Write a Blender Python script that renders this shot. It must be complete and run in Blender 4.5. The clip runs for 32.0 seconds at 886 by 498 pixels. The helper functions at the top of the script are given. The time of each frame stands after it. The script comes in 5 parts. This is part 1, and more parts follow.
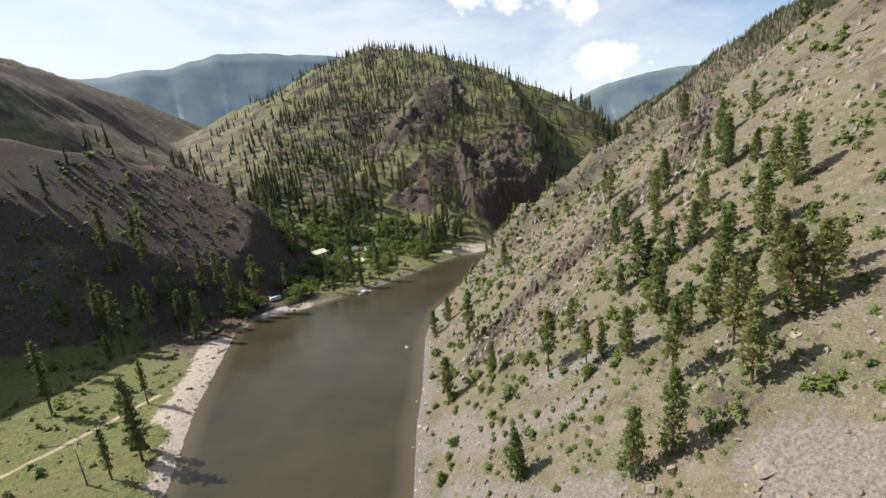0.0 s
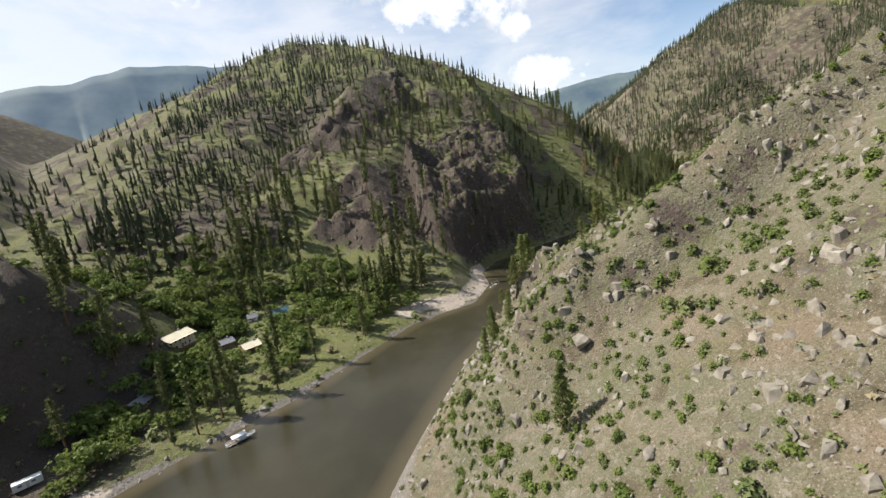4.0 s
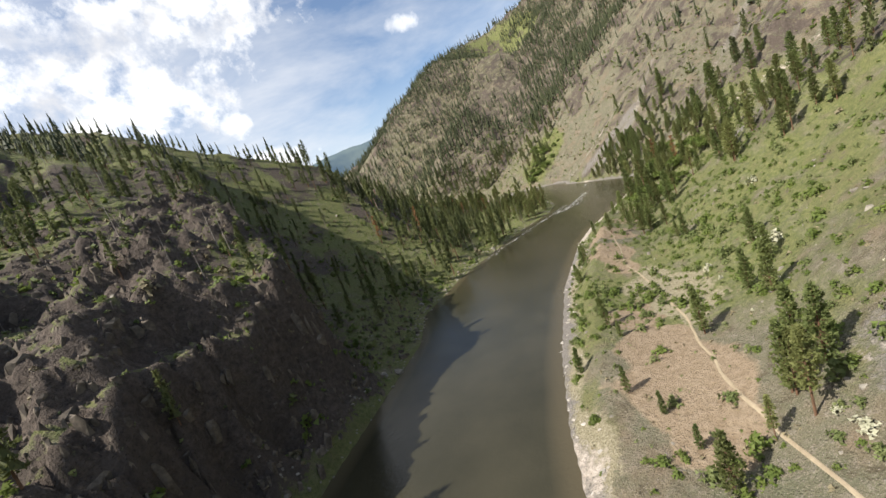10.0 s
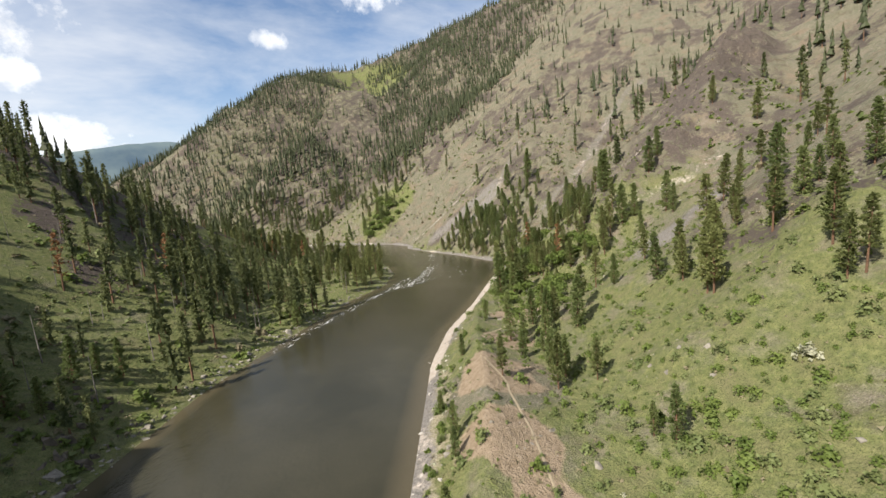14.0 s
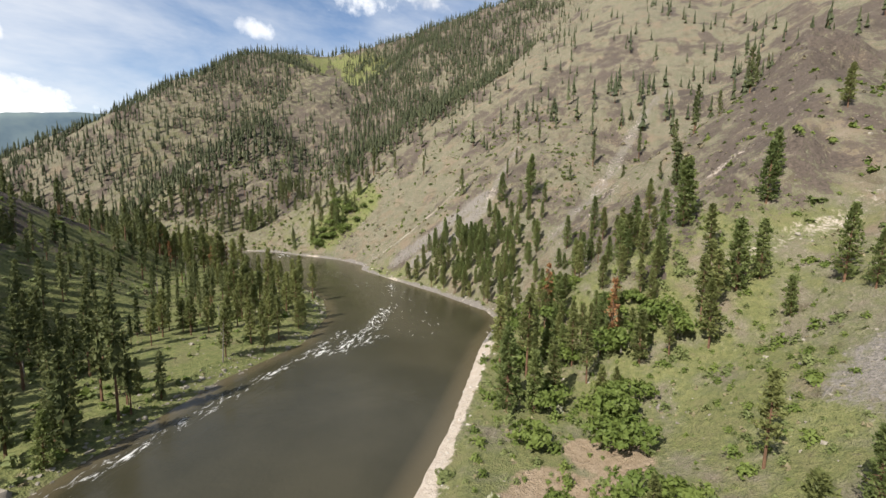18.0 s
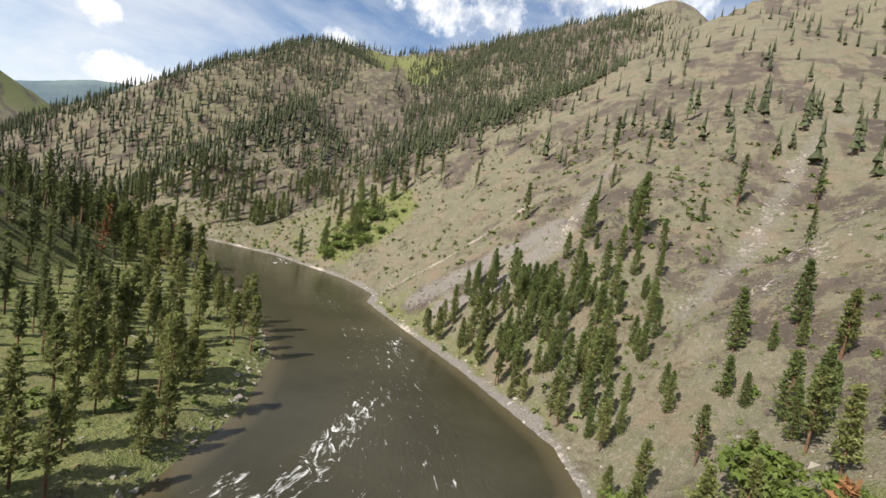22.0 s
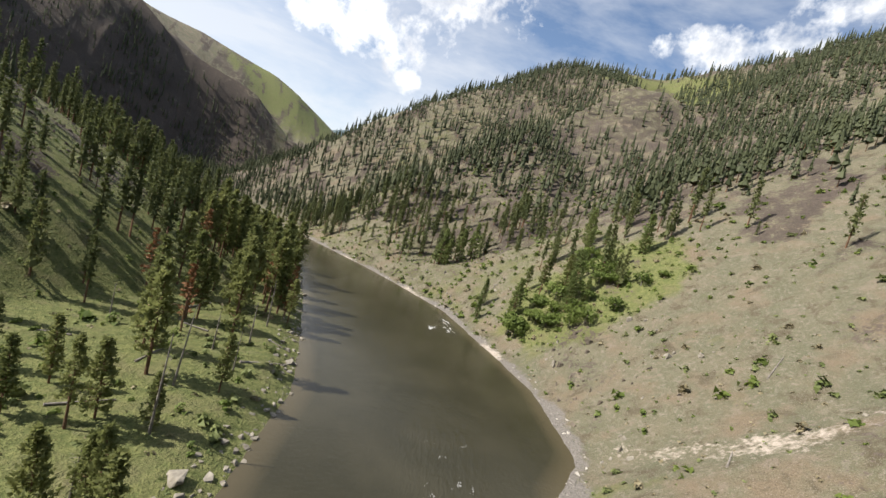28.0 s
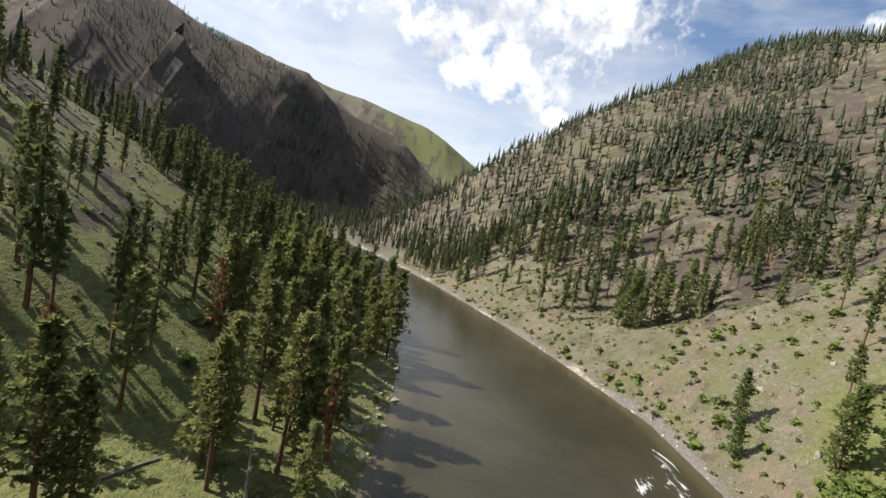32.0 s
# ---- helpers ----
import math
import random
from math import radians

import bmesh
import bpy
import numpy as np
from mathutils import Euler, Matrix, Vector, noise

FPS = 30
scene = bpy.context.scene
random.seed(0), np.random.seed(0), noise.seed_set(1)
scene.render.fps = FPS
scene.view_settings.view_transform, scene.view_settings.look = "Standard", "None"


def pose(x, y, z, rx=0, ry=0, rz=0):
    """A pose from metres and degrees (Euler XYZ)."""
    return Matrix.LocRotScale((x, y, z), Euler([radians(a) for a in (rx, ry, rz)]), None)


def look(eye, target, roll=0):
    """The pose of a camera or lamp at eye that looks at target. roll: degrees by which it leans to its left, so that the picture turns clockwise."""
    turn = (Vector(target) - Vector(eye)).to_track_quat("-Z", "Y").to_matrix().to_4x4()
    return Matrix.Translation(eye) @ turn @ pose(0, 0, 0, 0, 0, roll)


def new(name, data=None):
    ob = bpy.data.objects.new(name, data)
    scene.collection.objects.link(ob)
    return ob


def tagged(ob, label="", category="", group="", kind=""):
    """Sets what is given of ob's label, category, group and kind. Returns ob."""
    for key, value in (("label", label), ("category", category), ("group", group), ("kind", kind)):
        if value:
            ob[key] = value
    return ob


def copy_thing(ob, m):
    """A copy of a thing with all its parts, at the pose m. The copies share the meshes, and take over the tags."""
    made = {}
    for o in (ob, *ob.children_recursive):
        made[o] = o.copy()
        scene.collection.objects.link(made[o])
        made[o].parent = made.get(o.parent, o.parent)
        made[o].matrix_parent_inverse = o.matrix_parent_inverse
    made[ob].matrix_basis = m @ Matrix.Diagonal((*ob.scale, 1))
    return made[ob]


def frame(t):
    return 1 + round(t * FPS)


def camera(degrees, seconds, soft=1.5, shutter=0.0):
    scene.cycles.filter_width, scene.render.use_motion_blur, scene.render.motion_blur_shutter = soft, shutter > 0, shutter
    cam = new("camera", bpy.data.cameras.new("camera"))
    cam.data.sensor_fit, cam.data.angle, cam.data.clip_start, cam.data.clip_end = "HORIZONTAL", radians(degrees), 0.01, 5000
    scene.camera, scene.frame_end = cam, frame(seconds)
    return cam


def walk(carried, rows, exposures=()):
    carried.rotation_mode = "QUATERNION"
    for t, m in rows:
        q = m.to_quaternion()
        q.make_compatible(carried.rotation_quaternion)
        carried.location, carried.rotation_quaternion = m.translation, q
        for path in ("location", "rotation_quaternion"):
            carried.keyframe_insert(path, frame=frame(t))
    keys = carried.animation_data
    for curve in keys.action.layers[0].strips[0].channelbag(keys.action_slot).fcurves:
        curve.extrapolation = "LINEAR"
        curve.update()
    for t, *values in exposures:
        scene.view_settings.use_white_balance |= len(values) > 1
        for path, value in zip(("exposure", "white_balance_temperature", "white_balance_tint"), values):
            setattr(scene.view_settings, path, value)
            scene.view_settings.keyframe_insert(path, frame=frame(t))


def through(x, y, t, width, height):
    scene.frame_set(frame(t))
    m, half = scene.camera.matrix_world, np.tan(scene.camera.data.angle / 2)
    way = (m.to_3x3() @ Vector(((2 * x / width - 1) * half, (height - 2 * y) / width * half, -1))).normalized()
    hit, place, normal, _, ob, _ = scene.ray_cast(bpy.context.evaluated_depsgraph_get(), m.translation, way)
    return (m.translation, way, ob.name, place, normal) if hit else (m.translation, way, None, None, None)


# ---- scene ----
cam = camera(92.3, 32.0)
METRES, EYE, TILT, LEAN, TURN = 1050.0, 96.0, -13.22, 4.45, 0.0
ROWS = [
    (0.0, 0.0, 0.0, 0.0, 0.0, 0.0, -0.0),
    (0.5, -0.0009, 0.0181, 0.0028, 0.35, 0.29, 1.81),
    (1.0, -0.0016, 0.0361, 0.0055, 0.77, 0.75, 3.24),
    (1.5, -0.0021, 0.0538, 0.0083, 0.9, 1.04, 4.39),
    (2.0, -0.0023, 0.0714, 0.0115, 0.4, 1.23, 5.43),
    (2.5, -0.0018, 0.0892, 0.0145, -0.87, 1.12, 5.8),
    (4.5, 0.0037, 0.1573, 0.0286, -7.97, 1.82, 4.96),
    (5.0, 0.0059, 0.1746, 0.032, -9.79, 2.23, 8.68),
    (5.5, 0.0088, 0.1918, 0.0354, -11.1, 3.04, 13.65),
    (6.0, 0.0127, 0.2089, 0.0389, -12.91, 3.61, 14.82),
    (6.5, 0.017, 0.2254, 0.0424, -15.33, 3.76, 14.67),
    (7.0, 0.022, 0.2418, 0.0458, -17.99, 3.74, 14.28),
    (7.5, 0.028, 0.2581, 0.0492, -20.51, 3.72, 15.25),
    (8.0, 0.0345, 0.2743, 0.0525, -24.03, 3.66, 16.15),
    (8.5, 0.0416, 0.29, 0.056, -27.43, 3.57, 17.32),
    (9.0, 0.0493, 0.3051, 0.0592, -30.15, 3.53, 19.8),
    (9.5, 0.0578, 0.3196, 0.0624, -32.27, 3.77, 22.24),
    (10.0, 0.0671, 0.3337, 0.0652, -34.16, 4.7, 25.1),
    (10.5, 0.0774, 0.3467, 0.0684, -36.2, 4.39, 29.42),
    (11.0, 0.0886, 0.359, 0.0711, -39.42, 3.75, 29.77),
    (11.5, 0.1005, 0.3703, 0.074, -43.65, 3.2, 26.37),
    (12.0, 0.1128, 0.381, 0.0765, -47.74, 2.29, 23.83),
    (12.5, 0.1256, 0.391, 0.079, -51.49, 1.79, 20.56),
    (13.0, 0.1387, 0.4003, 0.0814, -54.49, 1.79, 18.73),
    (13.5, 0.1522, 0.409, 0.0837, -56.95, 2.33, 16.52),
    (14.0, 0.1656, 0.4174, 0.0861, -59.34, 2.62, 14.49),
    (14.5, 0.1791, 0.4254, 0.0883, -61.68, 2.25, 14.25),
    (16.5, 0.2324, 0.454, 0.0987, -64.89, 2.45, 9.01),
    (17.0, 0.2465, 0.4608, 0.1011, -65.27, 2.63, 6.58),
    (17.5, 0.2602, 0.4677, 0.1035, -65.17, 2.54, 7.18),
    (18.0, 0.2739, 0.4742, 0.1062, -63.93, 3.1, 9.09),
    (18.5, 0.2875, 0.4807, 0.1086, -62.49, 3.9, 8.17),
    (19.0, 0.3008, 0.4873, 0.1107, -61.7, 4.44, 7.98),
    (19.5, 0.314, 0.4936, 0.1134, -60.56, 5.15, 11.73),
    (20.0, 0.3275, 0.4996, 0.1156, -60.86, 5.48, 5.77),
    (20.5, 0.3405, 0.5061, 0.1177, -61.83, 6.03, 1.83),
    (21.0, 0.3531, 0.5127, 0.1199, -61.74, 6.04, 1.11),
    (21.5, 0.3666, 0.5198, 0.1224, -60.54, 6.23, 0.69),
    (22.0, 0.3789, 0.5267, 0.1246, -59.12, 6.2, -0.64),
    (22.5, 0.391, 0.5339, 0.1267, -57.63, 6.29, -1.78),
    (23.0, 0.4027, 0.5413, 0.129, -55.63, 6.91, -1.9),
    (23.5, 0.4142, 0.549, 0.1315, -52.86, 6.23, -1.81),
    (24.0, 0.4254, 0.557, 0.1343, -49.88, 6.15, -2.53),
    (24.5, 0.4366, 0.5651, 0.1371, -47.51, 6.52, -5.64),
    (25.0, 0.4474, 0.5738, 0.1398, -45.81, 8.27, -7.87),
    (25.5, 0.4575, 0.5828, 0.1425, -43.98, 8.58, -8.1),
    (27.5, 0.4921, 0.6201, 0.1559, -33.83, 8.78, -13.86),
    (28.0, 0.4995, 0.6312, 0.1585, -30.58, 8.74, -13.29),
    (28.5, 0.5062, 0.6426, 0.1611, -27.94, 9.03, -13.04),
    (29.0, 0.5124, 0.6544, 0.1635, -25.24, 9.05, -12.9),
    (29.5, 0.518, 0.6666, 0.166, -21.99, 9.31, -13.39),
    (30.0, 0.5231, 0.6787, 0.1685, -19.4, 9.45, -15.57),
    (30.5, 0.5273, 0.6914, 0.1711, -17.92, 9.34, -17.59),
    (31.0, 0.531, 0.7041, 0.1738, -15.71, 9.25, -17.25),
    (31.5, 0.534, 0.7169, 0.1764, -12.7, 9.01, -16.11),
    (32.0, 0.5366, 0.7295, 0.179, -9.52, 8.98, -14.05),
]
walk(cam, [(t, pose(0, 0, EYE, TILT, LEAN, TURN) @ pose(METRES * x, METRES * y, METRES * z, 90 + pitch, roll, yaw)) for t, x, y, z, yaw, pitch, roll in ROWS])

# ---- daylight: late afternoon sun from the west, broken cloud ----
SUN_AZ, SUN_EL = 286.0, 45.0
scene.view_settings.exposure = 0.7
sun = new("sun", bpy.data.lights.new("sun", "SUN"))
sun.data.energy, sun.data.angle, sun.data.color = 5.0, radians(0.6), (1.0, 0.94, 0.87)
sun_way = Vector((math.sin(radians(SUN_AZ)) * math.cos(radians(SUN_EL)), math.cos(radians(SUN_AZ)) * math.cos(radians(SUN_EL)), math.sin(radians(SUN_EL))))
sun.matrix_world = look(sun_way * 900, (0, 0, 0))


class Nodes:
    """Short way to wire shader nodes."""

    def __init__(self, tree):
        self.tree = tree
        tree.nodes.clear()

    def add(self, kind, **values):
        node = self.tree.nodes.new(kind)
        for key, value in values.items():
            if key in node.inputs.keys():
                self.put(node.inputs[key], value)
            else:
                setattr(node, key, value)
        return node

    def put(self, socket, value):
        if isinstance(value, bpy.types.NodeSocket):
            self.tree.links.new(value, socket)
        else:
            socket.default_value = value

    def math(self, op, a, b=0.5, c=0.5, clamp=False):
        node = self.tree.nodes.new("ShaderNodeMath")
        node.operation, node.use_clamp = op, clamp
        for socket, value in zip(node.inputs, (a, b, c)):
            self.put(socket, value)
        return node.outputs[0]

    def noise(self, vector, scale, detail=4.0, rough=0.55, distort=0.0):
        node = self.add("ShaderNodeTexNoise", Scale=scale, Detail=detail, Roughness=rough, Distortion=distort)
        self.put(node.inputs["Vector"], vector)
        return node.outputs["Fac"]

    def ramp(self, value, low, high):
        node = self.add("ShaderNodeMapRange", clamp=True)
        for name, v in (("Value", value), ("From Min", low), ("From Max", high)):
            self.put(node.inputs[name], v)
        return node.outputs[0]

    def mix(self, factor, a, b, blend="MIX"):
        node = self.tree.nodes.new("ShaderNodeMix")
        node.data_type, node.blend_type = "RGBA", blend
        self.put(node.inputs["Factor"], factor)
        for socket, value in ((node.inputs[6], a), (node.inputs[7], b)):
            self.put(socket, value if isinstance(value, bpy.types.NodeSocket) else (*value, 1.0))
        return node.outputs[2]


def sky():
    world = bpy.data.worlds.new("sky")
    scene.world = world
    world.use_nodes = True
    n = Nodes(world.node_tree)
    air = n.add("ShaderNodeTexSky", sky_type="NISHITA", sun_disc=False, sun_elevation=radians(SUN_EL), sun_rotation=radians(SUN_AZ), altitude=900.0, air_density=1.0, dust_density=1.5, ozone_density=1.2)
    way = n.add("ShaderNodeTexCoord").outputs["Generated"]
    split = n.add("ShaderNodeSeparateXYZ")
    n.put(split.inputs[0], way)
    x, y, z = split.outputs
    az = n.math("MULTIPLY", n.math("ARCTAN2", x, y), 57.296)
    el = n.math("MULTIPLY", n.math("ARCSINE", z), 57.296)
    billow = n.math("ADD", n.math("MULTIPLY", n.noise(way, 9.0, 7, 0.62), 0.55), n.math("MULTIPLY", n.noise(way, 27.0, 6, 0.62), 0.45))
    wisp_way = n.add("ShaderNodeMapping")
    wisp_way.inputs["Scale"].default_value = (1.0, 1.0, 3.2)
    n.put(wisp_way.inputs["Vector"], way)
    wisp = n.noise(wisp_way.outputs[0], 2.2, 6, 0.6, 0.4)
    heap = 0.0
    for a0, e0, wide, tall, weight in ((20, 8.6, 5.5, 2.0, 1.0), (17.5, 14.4, 1.5, 1.6, 0.9), (11, 18.5, 10, 3.6, 1.0), (4, 22, 11, 3.5, 1.0), (57, 24.5, 8, 2.5, 0.8), (41, 19, 2.5, 1.2, 0.6), (14, 27, 16, 5, 0.9), (-20, 23, 12, 4, 0.8), (75, 30, 14, 5, 0.8), (-70, 28, 25, 9, 0.9)):
        u, v = n.math("DIVIDE", n.math("SUBTRACT", az, a0), wide), n.math("DIVIDE", n.math("SUBTRACT", el, e0), tall)
        r = n.math("ADD", n.math("MULTIPLY", u, u), n.math("MULTIPLY", v, v))
        r = n.math("ADD", r, n.math("MULTIPLY", n.math("SUBTRACT", 0.52, billow), 9.0))
        heap = n.math("MAXIMUM", heap, n.math("MULTIPLY", n.ramp(r, 1.25, -0.1), weight))
    west = n.ramp(az, 8.0, -30.0)
    veil = n.math("ADD", n.math("MULTIPLY", n.ramp(wisp, 0.34, 0.66), 0.95), n.math("MULTIPLY", west, 0.6))
    veil = n.math("ADD", veil, n.ramp(el, 14.0, -4.0), clamp=True)
    veil = n.math("MULTIPLY", veil, n.ramp(n.math("ABSOLUTE", n.math("ADD", az, 25.0)), 150.0, 85.0))
    back = n.add("ShaderNodeBackground", Strength=0.102)
    color = n.mix(n.math("MULTIPLY", veil, 0.72), air.outputs[0], (6.0, 6.1, 6.3))
    under = n.mix(n.ramp(n.noise(way, 14.0, 4), 0.35, 0.6), (5.2, 5.3, 5.6), (9.4, 9.3, 9.1))
    n.put(back.inputs["Color"], n.mix(heap, color, under))
    out = n.add("ShaderNodeOutputWorld")
    n.put(out.inputs["Surface"], back.outputs[0])


sky()

# ---- shape of the land ----
LEFT_BANK = [(-60, -900), (-78, -300), (-80, 20), (-94, 113), (-109, 153), (-119, 191), (-130, 232), (-126, 252), (-99, 267), (-84, 282), (-50, 311), (-26, 340), (1, 372), (22, 384), (40, 392), (57, 425), (58, 455), (74, 480), (98, 497), (129, 518), (172, 548), (200, 582), (260, 613), (330, 634), (386, 650), (432, 653), (473, 674), (504, 704), (523, 740), (540, 780), (553, 808), (561, 850), (570, 905), (574, 950), (562, 1040), (530, 1130), (465, 1240), (400, 1330), (180, 1500)]
RIGHT_BANK = [(20, -900), (0, -300), (-14, 60), (-17, 133), (-16, 162), (-17, 207), (-11, 250), (0, 275), (20, 315), (59, 371), (90, 398), (119, 412), (143, 434), (178, 461), (237, 500), (310, 538), (350, 552), (400, 561), (470, 578), (512, 584), (530, 598), (560, 648), (605, 738), (616, 756), (637, 770), (655, 815), (659, 850), (665, 925), (652, 982), (638, 1032), (600, 1138), (538, 1270), (488, 1344), (270, 1560)]


def lattice(ix, iy, seed):
    n = (ix * 374761393 + iy * 668265263 + seed * 974634777) & 0xFFFFFFFF
    n = ((n ^ (n >> 13)) * 1274126177) & 0xFFFFFFFF
    return ((n ^ (n >> 16)) & 0xFFFF) / 65535.0


def grain(x, y, size, seed=0):
    """Smooth value noise, 0 to 1."""
    x, y = np.asarray(x) / size, np.asarray(y) / size
    ix, iy = np.floor(x).astype(np.int64), np.floor(y).astype(np.int64)
    u, v = x - ix, y - iy
    u, v = u * u * u * (u * (u * 6 - 15) + 10), v * v * v * (v * (v * 6 - 15) + 10)
    a, b = lattice(ix, iy, seed), lattice(ix + 1, iy, seed)
    c, d = lattice(ix, iy + 1, seed), lattice(ix + 1, iy + 1, seed)
    return (a + (b - a) * u) * (1 - v) + (c + (d - c) * u) * v


def cloudy(x, y, size, octaves=4, seed=0, sharp=False):
    """Layered noise, about -1 to 1; sharp gives crests."""
    total, weight, k = 0.0, 0.0, 1.0
    for o in range(octaves):
        g = grain(x + 17.3 * o, y - 9.1 * o, size / 2**o, seed + o) * 2 - 1
        total, weight, k = total + k * (1 - 2 * np.abs(g) if sharp else g), weight + k, k * 0.5
    return total / weight


def along(x, y, line):
    """Distance to a line of points, the level there, and the side (-1 right of its way, 1 left of it)."""
    best, level, side = np.full(np.shape(x), 1e9), np.zeros(np.shape(x)), np.zeros(np.shape(x))
    for p, q in zip(line, line[1:]):
        dx, dy = q[0] - p[0], q[1] - p[1]
        size = math.hypot(dx, dy)
        k = np.clip(((x - p[0]) * dx + (y - p[1]) * dy) / size**2, 0, 1)
        ox, oy = x - p[0] - k * dx, y - p[1] - k * dy
        d = np.hypot(ox, oy)
        near = d < best
        best = np.where(near, d, best)
        if len(p) > 2:
            level = np.where(near, p[2] + k * (q[2] - p[2]), level)
        side = np.where(near, (dx * oy - dy * ox) / (size * np.maximum(d, 1e-6)), side)
    return best, level, side


def step(value, low, high):
    k = np.clip((value - low) / (high - low), 0, 1)
    return k * k * (3 - 2 * k)


def from_river(x, y):
    """Signed distance to the waterline (minus: in the river), and which bank (1: left)."""
    dl, _, sl = along(x, y, LEFT_BANK)
    dr, _, sr = along(x, y, RIGHT_BANK)
    wet = (sl < 0) & (sr > 0) & (y < 1490) & (y > -890)
    d = np.minimum(dl, dr)
    return np.where(wet, -d, d), np.where(dl < dr, 1.0, 0.0)


# crests: (x, y, z) along the ridge, fall per metre to the left and to the right of its way
CRESTS = {
    "home_hill": ([(-700, 1500, 250), (-420, 1230, 265), (-263, 1120, 318), (-150, 1085, 340), (-12, 995, 300), (110, 905, 240), (190, 885, 192), (250, 890, 155), (330, 925, 126), (395, 1010, 88), (388, 1170, 50)], 0.62, 0.5),
    "crag": ([(-12, 995, 300), (40, 860, 226), (15, 770, 208), (5, 712, 214), (-20, 672, 178), (-48, 636, 142), (-72, 610, 106), (-90, 588, 80), (-106, 562, 44)], 1.7, 0.9),
    "chimney_rib": ([(-48, 636, 138), (-40, 580, 84), (-24, 525, 52), (-14, 478, 12)], 1.4, 1.4),
    "foot_rib": ([(20, 568, 98), (12, 535, 66), (10, 505, 34), (4, 484, 10)], 1.3, 1.3),
    "cliff_brow": ([(120, 760, 112), (116, 640, 64), (106, 610, 59), (64, 576, 74), (20, 568, 96), (-6, 545, 78), (-30, 510, 54), (-40, 488, 24)], 0.58, 0.95),
    "south_west": ([(-1100, -300, 420), (-700, -50, 320), (-400, 150, 195), (-261, 263, 136), (-219, 298, 115), (-200, 311, 104), (-163, 332, 70), (-143, 353, 18)], 0.5, 1.6),
    "west_slope": ([(-1300, 250, 520), (-560, 520, 250), (-545, 640, 245), (-600, 800, 220), (-620, 980, 110), (-600, 1080, 40)], 0.55, 1.0),
    "north_west": ([(-2200, 900, 700), (-1300, 1300, 480), (-1000, 1500, 330), (-900, 1750, 160)], 0.5, 0.75),
    "near_spur": ([(60, 318, 40), (88, 270, 74), (118, 225, 116), (165, 170, 166), (250, 60, 245), (400, -150, 370), (600, -500, 430)], 0.85, 0.88),
    "rib": ([(122, 214, 128), (111, 188, 121), (94, 178, 107), (76, 171, 92), (52, 167, 70), (28, 169, 48), (8, 156, 22)], 2.3, 2.3),
    "south_east": ([(520, -60, 380), (800, 10, 385), (1150, 200, 450), (1700, 450, 700), (2400, 700, 850)], 0.66, 0.6),
    "tan_ridge": ([(668, 800, 26), (700, 785, 66), (803, 760, 150), (919, 728, 236), (1060, 712, 325), (1218, 690, 422), (1500, 640, 598), (1700, 500, 770)], 0.8, 0.58),
    "middle_rib": ([(1000, 290, 290), (760, 385, 210), (625, 435, 158), (560, 462, 112), (505, 488, 66), (465, 508, 30)], 0.66, 0.85),
    "lookout": ([(700, 2250, 40), (760, 2000, 60), (850, 1850, 80), (947, 1700, 150), (1034, 1590, 250), (1150, 1490, 455), (1234, 1470, 478), (1377, 1440, 505), (1500, 1250, 575), (1620, 1000, 672), (1900, 800, 850), (2400, 700, 950)], 0.5, 0.9),
    "lookout_spur": ([(1150, 1490, 455), (1112, 1260, 368), (900, 1200, 212), (773, 1184, 126), (700, 1140, 48)], 0.6, 0.85),
    "bench_spur": ([(1060, 1100, 215), (860, 1015, 112), (760, 985, 68), (700, 955, 30)], 0.6, 0.62),
    "west_wall": ([(-520, 1900, 280), (-300, 1930, 470), (-100, 1900, 485), (150, 1990, 395), (336, 2050, 325), (520, 2030, 245), (650, 2000, 150), (720, 1960, 60)], 0.7, 1.35),
    "far_wall": ([(-700, 2800, 600), (120, 2940, 545), (576, 2990, 478), (774, 2970, 362), (900, 2960, 298), (1050, 2900, 150)], 0.6, 0.6),
}


